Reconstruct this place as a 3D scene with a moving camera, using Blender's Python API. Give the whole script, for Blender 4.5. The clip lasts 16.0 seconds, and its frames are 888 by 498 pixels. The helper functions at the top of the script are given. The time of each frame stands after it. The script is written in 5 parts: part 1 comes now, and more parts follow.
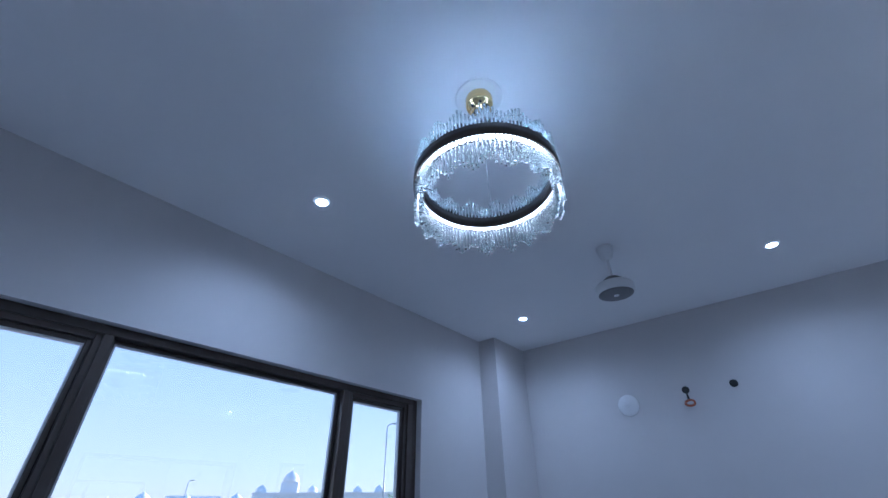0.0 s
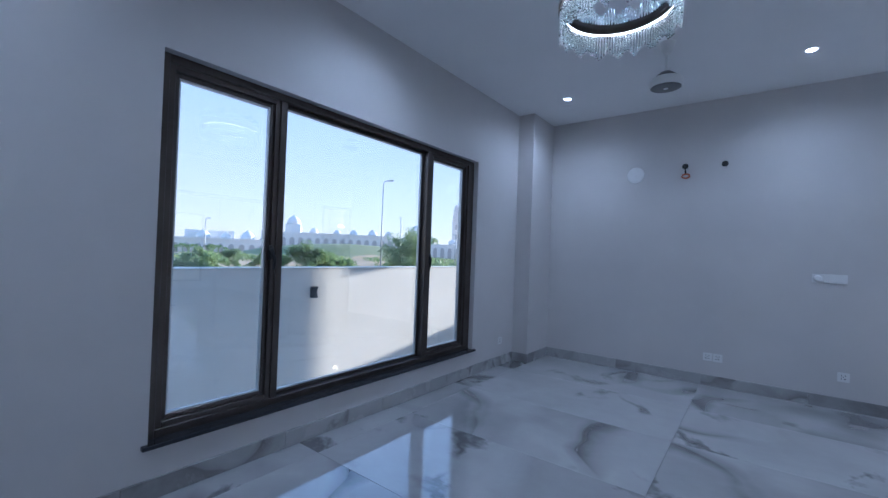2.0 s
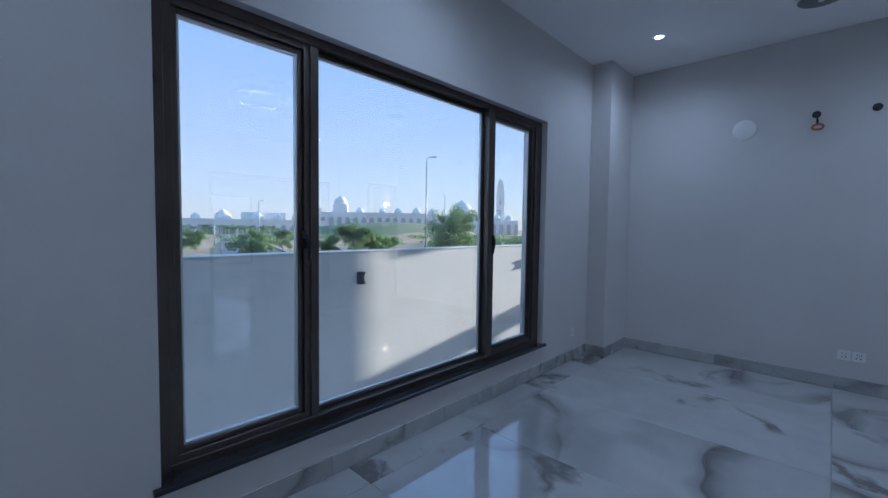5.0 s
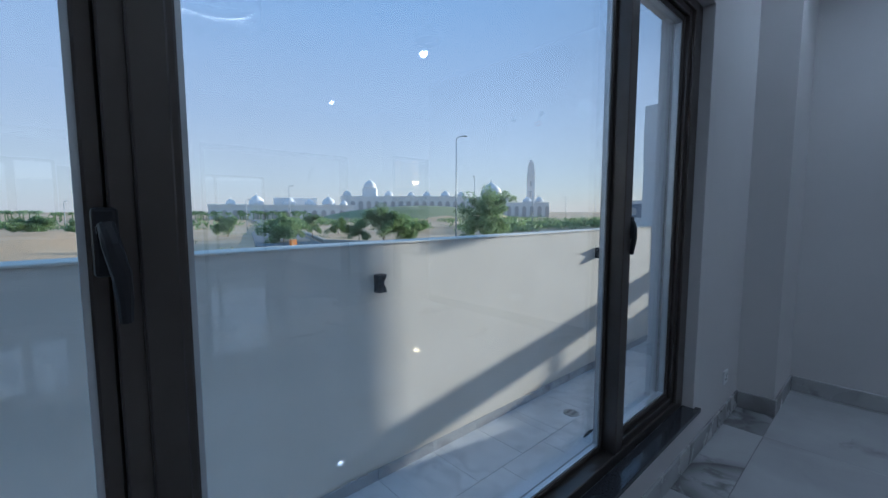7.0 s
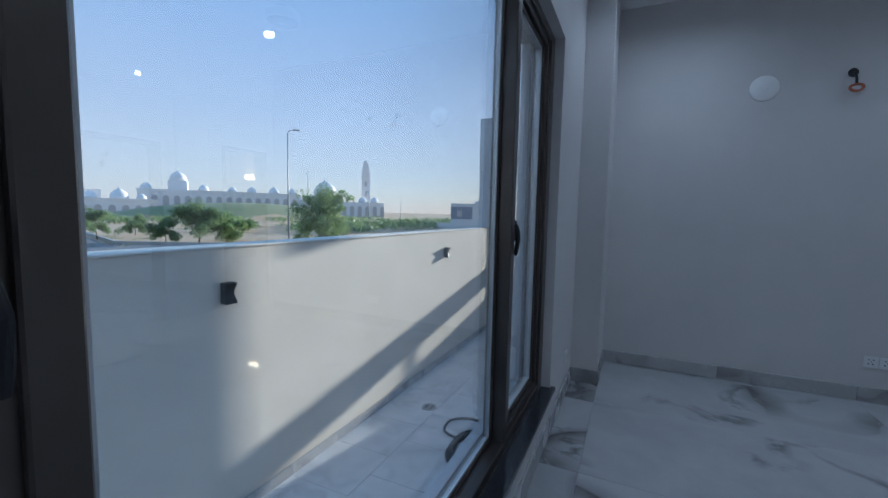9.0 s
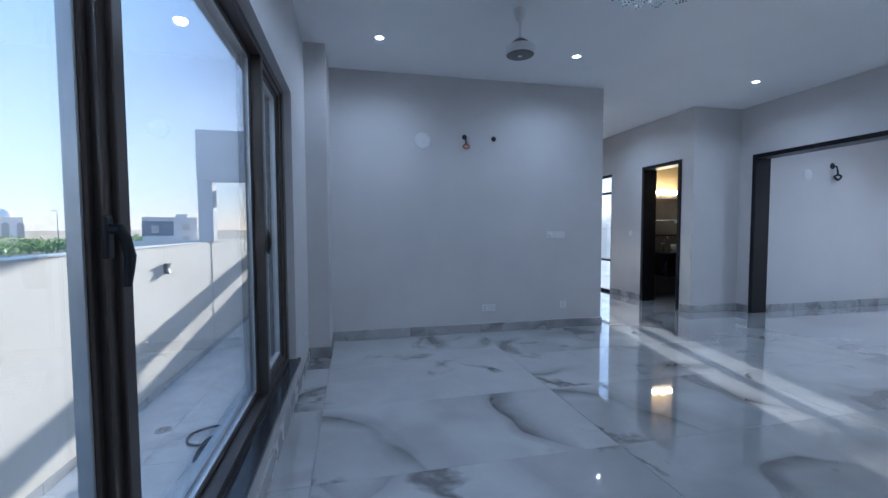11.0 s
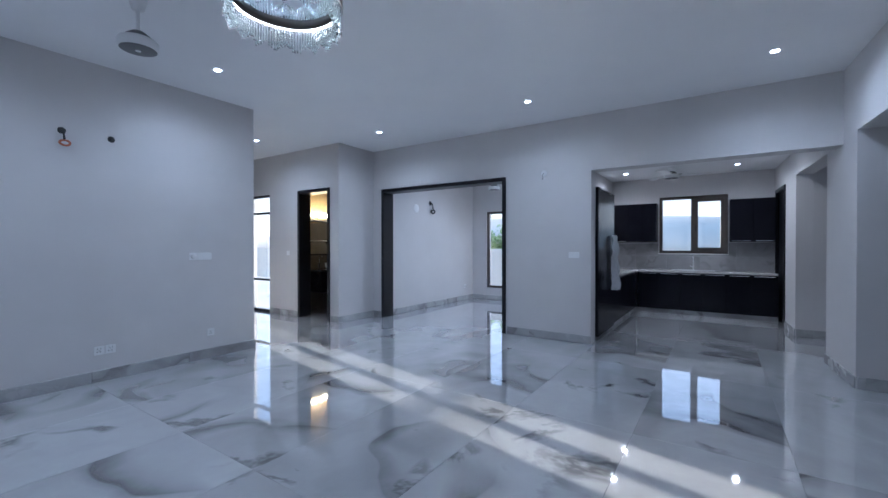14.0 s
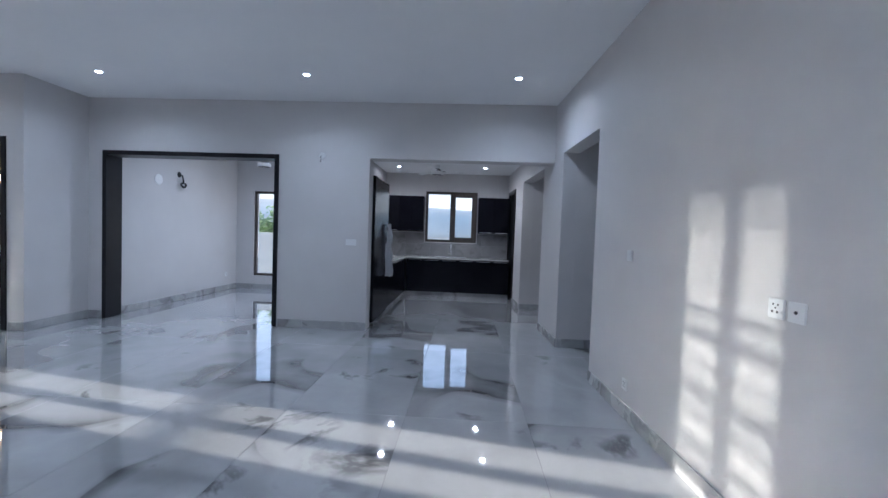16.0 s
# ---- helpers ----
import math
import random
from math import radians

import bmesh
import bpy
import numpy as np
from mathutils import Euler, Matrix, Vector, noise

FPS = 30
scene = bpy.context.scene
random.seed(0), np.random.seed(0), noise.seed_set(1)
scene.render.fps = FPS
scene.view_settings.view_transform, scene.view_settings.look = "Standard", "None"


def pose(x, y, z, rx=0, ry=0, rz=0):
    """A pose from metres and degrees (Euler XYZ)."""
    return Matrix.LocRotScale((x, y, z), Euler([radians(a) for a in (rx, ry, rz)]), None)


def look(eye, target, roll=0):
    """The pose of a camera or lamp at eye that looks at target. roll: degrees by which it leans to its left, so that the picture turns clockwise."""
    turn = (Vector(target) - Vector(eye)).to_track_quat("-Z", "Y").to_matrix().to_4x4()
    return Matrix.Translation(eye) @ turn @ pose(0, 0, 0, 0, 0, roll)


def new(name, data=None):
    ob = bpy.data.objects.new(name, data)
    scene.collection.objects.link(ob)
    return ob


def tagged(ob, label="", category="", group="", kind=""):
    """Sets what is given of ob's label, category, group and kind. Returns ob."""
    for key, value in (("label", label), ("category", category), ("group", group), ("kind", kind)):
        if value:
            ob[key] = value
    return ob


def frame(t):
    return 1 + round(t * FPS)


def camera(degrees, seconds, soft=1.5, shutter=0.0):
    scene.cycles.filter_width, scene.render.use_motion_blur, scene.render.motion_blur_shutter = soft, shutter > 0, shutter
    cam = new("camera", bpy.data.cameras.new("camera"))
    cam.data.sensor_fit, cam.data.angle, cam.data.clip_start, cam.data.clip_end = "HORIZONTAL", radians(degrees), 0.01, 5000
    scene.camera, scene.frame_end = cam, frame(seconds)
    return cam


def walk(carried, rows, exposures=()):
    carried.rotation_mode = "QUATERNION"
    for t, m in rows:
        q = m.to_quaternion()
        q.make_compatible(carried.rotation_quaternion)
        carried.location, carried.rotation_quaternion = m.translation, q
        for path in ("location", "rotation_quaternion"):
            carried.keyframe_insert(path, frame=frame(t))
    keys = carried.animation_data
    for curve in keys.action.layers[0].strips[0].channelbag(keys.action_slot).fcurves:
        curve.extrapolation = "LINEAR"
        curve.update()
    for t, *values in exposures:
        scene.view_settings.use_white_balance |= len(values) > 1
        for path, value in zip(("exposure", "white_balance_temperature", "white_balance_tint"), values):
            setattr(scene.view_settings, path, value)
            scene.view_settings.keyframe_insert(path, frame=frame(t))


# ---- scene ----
cam = camera(94.4, 16.0)
PATH = [
    (0, (2.572, -4.357, 1.535), (1.503, -3.054, 2.613), -0.7),
    (0.5, (2.381, -4.618, 1.526), (1.332, -3.148, 2.385), -0.2),
    (1, (2.329, -4.920, 1.487), (1.181, -3.386, 2.06), 0.9),
    (1.5, (2.395, -5.194, 1.418), (1.171, -3.635, 1.69), 1.7),
    (2, (2.497, -5.417, 1.343), (1.285, -3.827, 1.365), 2.1),
    (2.5, (2.616, -5.608, 1.304), (1.451, -3.985, 1.197), 2.3),
    (3, (2.679, -5.662, 1.305), (1.548, -4.018, 1.157), 2.5),
    (3.5, (2.612, -5.624, 1.324), (1.428, -4.018, 1.189), 2.2),
    (4, (2.462, -5.494, 1.366), (1.179, -3.963, 1.272), 1.8),
    (4.2, (2.391, -5.41, 1.39), (1.072, -3.908, 1.319), 1.6),
    (6.3, (1.087, -4.356, 1.341), (-0.327, -2.953, 1.155), -0.2),
    (6.5, (0.962, -4.256, 1.345), (-0.466, -2.869, 1.156), -0.2),
    (7, (0.659, -3.991, 1.349), (-0.807, -2.643, 1.168), -0.0),
    (7.5, (0.422, -3.836, 1.381), (-1.066, -2.511, 1.205), 0.3),
    (8, (0.29, -3.788, 1.39), (-1.13, -2.391, 1.214), 0.7),
    (8.5, (0.317, -3.866, 1.362), (-0.902, -2.281, 1.187), 1.1),
    (9, (0.418, -4.078, 1.353), (-0.423, -2.25, 1.179), 1.2),
    (9.5, (0.446, -4.322, 1.361), (0.079, -2.341, 1.189), 1.0),
    (9.7, (0.437, -4.428, 1.363), (0.244, -2.424, 1.197), 1.0),
    (11.8, (0.478, -5.124, 1.304), (1.165, -3.247, 1.24), -0.9),
    (12, (0.497, -5.138, 1.331), (1.266, -3.293, 1.268), -0.9),
    (12.5, (0.551, -5.081, 1.349), (1.553, -3.351, 1.293), -0.9),
    (13, (0.57, -5.087, 1.341), (1.8, -3.51, 1.304), -0.8),
    (13.5, (0.6, -5.127, 1.34), (2.055, -3.755, 1.317), -0.5),
    (14, (0.604, -5.156, 1.357), (2.264, -4.04, 1.342), 0.0),
    (14.5, (0.579, -5.117, 1.372), (2.406, -4.303, 1.359), 0.4),
    (15, (0.588, -5.097, 1.386), (2.523, -4.591, 1.365), 0.8),
    (15.5, (0.649, -5.083, 1.383), (2.634, -4.842, 1.348), 1.5),
    (16, (0.771, -5.044, 1.386), (2.767, -4.939, 1.315), 2.0),
]
EXPOSURES = [(0.0, 2.35, 4450, 12), (2.0, 2.45, 4700, 11), (4.2, 2.3, 4650, 10), (6.5, 1.75, 4800, 5), (7.5, 1.8, 4800, 4), (8.5, 1.7, 4800, 4), (9.0, 1.9, 4850, 5), (9.7, 2.2, 4850, 6), (11.8, 2.72, 4750, 9), (14.0, 2.9, 4950, 10), (16.0, 2.83, 5100, 10)]
walk(cam, [(t, look(eye, target, roll)) for t, eye, target, roll in PATH], EXPOSURES)

# ---- light ----
SUN_EL, SUN_AZ = 8.2, 10.9
world = bpy.data.worlds.new("sky")
scene.world = world
world.use_nodes = True
wn = world.node_tree
sky = wn.nodes.new("ShaderNodeTexSky")
sky.sky_type = "NISHITA"
sky.sun_disc = False
sky.sun_elevation, sky.sun_rotation = radians(SUN_EL), radians(SUN_AZ)
sky.air_density, sky.dust_density, sky.ozone_density = 1.0, 0.4, 2.0
haze = wn.nodes.new("ShaderNodeMix")
haze.data_type = "RGBA"
haze.inputs["Factor"].default_value = 0.86
hdir, hsep, hramp = wn.nodes.new("ShaderNodeTexCoord"), wn.nodes.new("ShaderNodeSeparateXYZ"), wn.nodes.new("ShaderNodeValToRGB")
wn.links.new(hdir.outputs["Generated"], hsep.inputs[0])
wn.links.new(hsep.outputs["Z"], hramp.inputs["Fac"])
hramp.color_ramp.interpolation = "B_SPLINE"
hramp.color_ramp.elements[0].color = (1.0, 0.89, 0.82, 1)      # pale desert haze, thinning upwards
mid = hramp.color_ramp.elements.new(0.2)
mid.color = (0.92, 0.87, 0.87, 1)
top = hramp.color_ramp.elements[2]
top.position, top.color = 0.56, (0.36, 0.64, 1.0, 1)
hgain = wn.nodes.new("ShaderNodeVectorMath")
hgain.operation = "SCALE"
hgain.inputs["Scale"].default_value = 2.0
wn.links.new(hramp.outputs["Color"], hgain.inputs[0])
wn.links.new(hgain.outputs[0], haze.inputs["B"])
wn.links.new(sky.outputs[0], haze.inputs["A"])
wn.links.new(haze.outputs["Result"], wn.nodes["Background"].inputs[0])
wn.nodes["Background"].inputs[1].default_value = 0.095
sun = new("sun", bpy.data.lights.new("sun", "SUN"))
sun.data.energy, sun.data.angle, sun.data.color = 2.4, radians(0.53), (1.0, 0.83, 0.6)
sd = Vector((math.sin(radians(SUN_AZ)) * math.cos(radians(SUN_EL)), math.cos(radians(SUN_AZ)) * math.cos(radians(SUN_EL)), math.sin(radians(SUN_EL))))
sun.matrix_world = look(sd * 60, (0, 0, 0))


# ---- material tools ----
def mat(name, color=(0.8, 0.8, 0.8), rough=0.5, metal=0.0, **kw):
    m = bpy.data.materials.new(name)
    m.use_nodes = True
    b = m.node_tree.nodes["Principled BSDF"]
    b.inputs["Base Color"].default_value = (*color, 1)
    b.inputs["Roughness"].default_value = rough
    b.inputs["Metallic"].default_value = metal
    for k, v in kw.items():
        b.inputs[k.replace("_", " ")].default_value = v
    return m


def node(m, kind, **props):
    n = m.node_tree.nodes.new(kind)
    for k, v in props.items():
        n.inputs[k.replace("_", " ")].default_value = v
    return n


def link(m, a, b):
    m.node_tree.links.new(a, b)


def coords(m, scale=(1, 1, 1), kind="Object"):
    tc = node(m, "ShaderNodeTexCoord")
    mp = node(m, "ShaderNodeMapping")
    mp.inputs["Scale"].default_value = scale
    link(m, tc.outputs[kind], mp.inputs["Vector"])
    return mp.outputs["Vector"]


def noise_tex(m, vec, scale, detail=4.0, rough=0.55, distortion=0.0):
    n = node(m, "ShaderNodeTexNoise", Scale=scale, Detail=detail, Roughness=rough, Distortion=distortion)
    link(m, vec, n.inputs["Vector"])
    return n.outputs["Fac"]


def ramp(m, fac, stops):
    r = m.node_tree.nodes.new("ShaderNodeValToRGB")
    e = r.color_ramp.elements
    while len(e) < len(stops):
        e.new(0.5)
    for el, (p, c) in zip(e, stops):
        el.position, el.color = p, (*c, 1) if len(c) == 3 else c
    link(m, fac, r.inputs["Fac"])
    return r.outputs["Color"]


def mottle(m, c1, c2, scale, bump=0.0, bscale=60.0, rough=None, vec=None, bdist=0.01):
    """Two-scale colour variation and fine relief."""
    b = m.node_tree.nodes["Principled BSDF"]
    v = vec or coords(m)
    big = noise_tex(m, v, scale, 5.0)
    col = ramp(m, big, [(0.3, c1), (0.7, c2)])
    link(m, col, b.inputs["Base Color"])
    if bump:
        fine = noise_tex(m, v, bscale, 3.0)
        bp = node(m, "ShaderNodeBump", Strength=bump, Distance=bdist)
        link(m, fine, bp.inputs["Height"])
        link(m, bp.outputs[0], b.inputs["Normal"])
    if rough:
        rr = node(m, "ShaderNodeMapRange")
        rr.inputs["To Min"].default_value, rr.inputs["To Max"].default_value = rough
        link(m, big, rr.inputs["Value"])
        link(m, rr.outputs[0], b.inputs["Roughness"])
    return m


def marble(name, base, dark, rough, patch=(0.57, 0.655), grain=1.0):
    """Polished porcelain with smoky patches and thin broken veins; each piece is cut from another place of the pattern."""
    m = mat(name, base, rough)
    b = m.node_tree.nodes["Principled BSDF"]
    tc, oi = node(m, "ShaderNodeTexCoord"), node(m, "ShaderNodeObjectInfo")
    mul = m.node_tree.nodes.new("ShaderNodeVectorMath")
    mul.operation = "MULTIPLY_ADD"
    mul.inputs[1].default_value = (41.0, 87.0, 13.0)
    link(m, oi.outputs["Random"], mul.inputs[0])
    link(m, tc.outputs["Object"], mul.inputs[2])
    vec = mul.outputs[0]
    warp = node(m, "ShaderNodeTexNoise", Scale=0.9 * grain, Detail=2.0)
    link(m, vec, warp.inputs["Vector"])
    wv = m.node_tree.nodes.new("ShaderNodeVectorMath")
    wv.operation = "MULTIPLY_ADD"
    wv.inputs[1].default_value = (0.75, 0.75, 0.75)
    link(m, warp.outputs["Color"], wv.inputs[0])
    link(m, vec, wv.inputs[2])
    v2 = wv.outputs[0]
    big = noise_tex(m, v2, 0.72 * grain, 1.0, 0.4)
    lo, hi = patch
    smoke = ramp(m, big, [(lo - 0.05, (0, 0, 0)), (lo - 0.006, (0.5, 0.5, 0.5)), (lo, (1, 1, 1)), (lo + 0.3 * (hi - lo), (0.7, 0.7, 0.7)), (hi, (0.05, 0.05, 0.05))])
    gap = ramp(m, noise_tex(m, vec, 0.8 * grain, 1.0), [(0.42, (0, 0, 0)), (0.54, (1, 1, 1))])
    veil = ramp(m, noise_tex(m, v2, 0.48 * grain, 3.0, 0.5), [(0.50, (0, 0, 0)), (0.56, (0.24, 0.24, 0.24)), (0.70, (0.1, 0.1, 0.1))])
    streaks = noise_tex(m, v2, 2.6 * grain, 5.0, 0.6)
    sb = node(m, "ShaderNodeMath")
    sb.operation = "MULTIPLY"
    link(m, smoke, sb.inputs[0])
    link(m, ramp(m, streaks, [(0.3, (0.5, 0.5, 0.5)), (0.62, (1, 1, 1))]), sb.inputs[1])
    sg = node(m, "ShaderNodeMath")
    sg.operation = "MULTIPLY"
    link(m, sb.outputs[0], sg.inputs[0])
    link(m, gap, sg.inputs[1])
    sm = node(m, "ShaderNodeMath")
    sm.operation = "MAXIMUM"
    link(m, sg.outputs[0], sm.inputs[0])
    link(m, veil, sm.inputs[1])
    vein = noise_tex(m, v2, 0.8 * grain, 6.0, 0.58, 0.2)
    vm = ramp(m, vein, [(0.465, (0, 0, 0)), (0.495, (0.8, 0.8, 0.8)), (0.505, (0.8, 0.8, 0.8)), (0.535, (0, 0, 0))])
    gate = ramp(m, noise_tex(m, v2, 1.4 * grain, 2.0), [(0.53, (0, 0, 0)), (0.62, (1, 1, 1))])
    vg = node(m, "ShaderNodeMath")
    vg.operation = "MULTIPLY"
    link(m, vm, vg.inputs[0])
    link(m, gate, vg.inputs[1])
    mx = node(m, "ShaderNodeMath")
    mx.operation = "MAXIMUM"
    link(m, sm.outputs[0], mx.inputs[0])
    link(m, vg.outputs[0], mx.inputs[1])
    cloud = ramp(m, noise_tex(m, v2, 2.4 * grain, 6.0, 0.6), [(0.3, base), (0.75, tuple(c * 0.82 for c in base))])
    mix = m.node_tree.nodes.new("ShaderNodeMix")
    mix.data_type = "RGBA"
    link(m, mx.outputs[0], mix.inputs["Factor"])
    link(m, cloud, mix.inputs["A"])
    mix.inputs["B"].default_value = (*dark, 1)
    link(m, mix.outputs["Result"], b.inputs["Base Color"])
    rr = node(m, "ShaderNodeMapRange")
    rr.inputs["To Min"].default_value, rr.inputs["To Max"].default_value = rough * 0.8, rough * 1.8
    link(m, streaks, rr.inputs["Value"])
    link(m, rr.outputs[0], b.inputs["Roughness"])
    return m


def glow(name, color, strength):
    m = mat(name, color, 0.4, Emission_Strength=strength)
    m.node_tree.nodes["Principled BSDF"].inputs["Emission Color"].default_value = (*color, 1)
    return m


PAINT = mottle(mat("wall_paint", (0.7, 0.7, 0.7), 0.6), (0.60, 0.582, 0.575), (0.648, 0.628, 0.62), 1.3, 0.05, 180.0, (0.5, 0.65), bdist=0.002)
CEIL = mottle(mat("ceiling_paint", (0.8, 0.8, 0.8), 0.7), (0.84, 0.84, 0.85), (0.88, 0.88, 0.88), 0.8)
BLACKF = mottle(mat("black_lacquer", (0.008, 0.008, 0.010), 0.35, 0.0, Specular_IOR_Level=0.28), (0.006, 0.006, 0.008), (0.011, 0.011, 0.014), 3.0, rough=(0.28, 0.42))
BRONZE = mottle(mat("bronze_aluminium", (0.14, 0.12, 0.10), 0.3, 0.75), (0.095, 0.080, 0.070), (0.125, 0.107, 0.094), 4.0, rough=(0.24, 0.36))
GLASS = mat("window_glass", (1, 1, 1), 0.0, 0.0, Transmission_Weight=1.0, IOR=1.45)
RENDER = mottle(mat("cement_render", (0.5, 0.45, 0.38), 0.85), (0.75, 0.685, 0.58), (0.84, 0.775, 0.67), 0.9, 0.25, 90.0, bdist=0.004)
GROUND = mottle(mat("dry_soil", (0.35, 0.24, 0.15), 0.95), (0.52, 0.33, 0.17), (0.62, 0.47, 0.30), 0.09, 0.4, 2.0, bdist=0.2)
TILE = marble("marble_tile", (0.53, 0.535, 0.545), (0.085, 0.083, 0.085), 0.035)
TILE.node_tree.nodes["Principled BSDF"].inputs["Specular IOR Level"].default_value = 0.6
TILE.node_tree.nodes["Principled BSDF"].inputs["Coat Weight"].default_value = 1.0       # polished glaze
TILE.node_tree.nodes["Principled BSDF"].inputs["Coat Roughness"].default_value = 0.012
TILE.node_tree.nodes["Principled BSDF"].inputs["Coat IOR"].default_value = 1.65
SKIRT = marble("marble_skirting", (0.50, 0.50, 0.50), (0.20, 0.19, 0.19), 0.2, (0.45, 0.6), 1.6)
PAVE = marble("paving_tile", (0.74, 0.74, 0.74), (0.50, 0.50, 0.51), 0.35, (0.48, 0.62), 2.5)
GROUT = mottle(mat("grout", (0.35, 0.35, 0.35), 0.8), (0.32, 0.32, 0.32), (0.40, 0.40, 0.40), 6.0)
SPACER = mottle(mat("silver_spacer", (0.6, 0.61, 0.62), 0.35, 0.6), (0.58, 0.59, 0.6), (0.66, 0.67, 0.68), 8.0)
GRANITE = mottle(mat("black_granite", (0.02, 0.02, 0.025), 0.12), (0.015, 0.016, 0.02), (0.05, 0.052, 0.06), 160.0)
RUBBER = mottle(mat("black_rubber", (0.02, 0.02, 0.02), 0.6), (0.016, 0.016, 0.017), (0.03, 0.03, 0.03), 12.0)
HANDLE = mottle(mat("black_handle", (0.012, 0.012, 0.014), 0.32), (0.010, 0.010, 0.012), (0.016, 0.016, 0.02), 20.0)
PLASTIC = mottle(mat("white_plastic", (0.8, 0.8, 0.8), 0.3), (0.78, 0.78, 0.78), (0.82, 0.82, 0.82), 9.0)
DARKDOT = mottle(mat("dark_plastic", (0.03, 0.03, 0.03), 0.5), (0.02, 0.02, 0.02), (0.04, 0.04, 0.04), 30.0)
COPPER = mottle(mat("copper_pipe", (0.45, 0.16, 0.09), 0.4, 0.7), (0.40, 0.13, 0.07), (0.5, 0.2, 0.12), 40.0)
BRASS = mottle(mat("polished_brass", (0.8, 0.6, 0.25), 0.15, 1.0), (0.80, 0.60, 0.26), (0.86, 0.68, 0.34), 9.0)
RINGMET = mottle(mat("dark_bronze", (0.05, 0.04, 0.035), 0.35, 0.8), (0.09, 0.075, 0.062), (0.12, 0.10, 0.085), 9.0)
CRYSTAL = mat("crystal_glass", (0.88, 0.95, 0.95), 0.04, 0.0, Transmission_Weight=0.97, IOR=1.48)
GREYF = mottle(mat("grey_grille", (0.16, 0.16, 0.17), 0.5), (0.13, 0.13, 0.14), (0.2, 0.2, 0.2), 200.0)
CHROME = mottle(mat("chrome", (0.8, 0.8, 0.82), 0.08, 1.0), (0.78, 0.78, 0.8), (0.84, 0.84, 0.86), 5.0)
CABINET = mottle(mat("black_gloss_cabinet", (0.006, 0.006, 0.009), 0.2, 0.0, Specular_IOR_Level=0.13), (0.003, 0.003, 0.006), (0.008, 0.008, 0.012), 2.0, rough=(0.16, 0.24))
COUNTER = marble("pale_stone_counter", (0.50, 0.485, 0.47), (0.32, 0.305, 0.30), 0.12, grain=2.0)
SPLASH = marble("grey_backsplash_tile", (0.33, 0.325, 0.33), (0.20, 0.195, 0.20), 0.06, (0.5, 0.62), 2.0)
WRAP = mottle(mat("clear_plastic_wrap", (0.85, 0.87, 0.9), 0.1, 0.0, Transmission_Weight=0.4, IOR=1.4), (0.66, 0.69, 0.72), (0.85, 0.87, 0.9), 14.0, 0.8, 22.0)
BATHDARK = mottle(mat("dark_bath_tile", (0.07, 0.06, 0.05), 0.25), (0.13, 0.12, 0.11), (0.19, 0.175, 0.16), 1.5)
BATHTILE = mottle(mat("warm_bath_tile", (0.62, 0.5, 0.3), 0.25), (0.28, 0.215, 0.12), (0.35, 0.275, 0.16), 2.0)
MIRROR = mat("mirror", (0.9, 0.9, 0.9), 0.02, 1.0)
LED = glow("led_strip", (1.0, 0.96, 0.86), 2.2)
# fill glow for the ceiling, no such strip is seen
UPFILL = glow("ceiling_fill_glow", (0.85, 0.93, 1.0), 6.5)
LEDSPOT = glow("led_spot", (0.95, 0.97, 1.0), 8.0)
WARM = glow("warm_lamp", (1.0, 0.76, 0.42), 5.0)
# both greens are lightened, with distance haze put into the colour
LEAF = mottle(mat("hazed_leaf_green", (0.06, 0.11, 0.03), 0.6), (0.22, 0.31, 0.12), (0.31, 0.40, 0.19), 1.2)
LEAFD = mottle(mat("hazed_leaf_dark", (0.04, 0.08, 0.03), 0.6), (0.18, 0.26, 0.10), (0.26, 0.34, 0.16), 1.2)


def thin_leaf(m):
    """Let part of the light through the blades."""
    out = m.node_tree.nodes["Material Output"]
    b = m.node_tree.nodes["Principled BSDF"]
    tr = node(m, "ShaderNodeBsdfTranslucent")
    link(m, b.inputs["Base Color"].links[0].from_socket, tr.inputs["Color"])
    mx = node(m, "ShaderNodeMixShader", Fac=0.45)
    link(m, b.outputs[0], mx.inputs[1])
    link(m, tr.outputs[0], mx.inputs[2])
    link(m, mx.outputs[0], out.inputs["Surface"])


thin_leaf(LEAF)
thin_leaf(LEAFD)
BARK = mottle(mat("bark", (0.16, 0.11, 0.07), 0.9), (0.12, 0.085, 0.055), (0.2, 0.15, 0.1), 8.0, 0.5, 30.0)
GRASS = mottle(mat("dry_grass_bank", (0.22, 0.26, 0.09), 0.95), (0.25, 0.27, 0.12), (0.34, 0.33, 0.19), 0.08)
ASPHALT = mottle(mat("worn_asphalt", (0.2, 0.2, 0.2), 0.9), (0.17, 0.17, 0.175), (0.24, 0.235, 0.23), 0.3)
KERB = mottle(mat("kerb_concrete", (0.4, 0.38, 0.36), 0.9), (0.36, 0.34, 0.32), (0.45, 0.43, 0.4), 0.8)
# far facades: haze is put into this paler base colour
CREAM = mottle(mat("hazed_stone_facade", (0.55, 0.48, 0.42), 0.85), (0.84, 0.78, 0.72), (0.90, 0.85, 0.80), 0.1)
# shade of the arches painted as a darker tone, lightened for haze
SHADEOP = mottle(mat("opening_shade", (0.45, 0.42, 0.4), 0.9), (0.50, 0.45, 0.42), (0.58, 0.53, 0.49), 0.2)
WHITEP = mottle(mat("white_exterior_paint", (0.7, 0.7, 0.7), 0.8), (0.66, 0.66, 0.66), (0.72, 0.72, 0.72), 0.4, 0.1, 40.0)
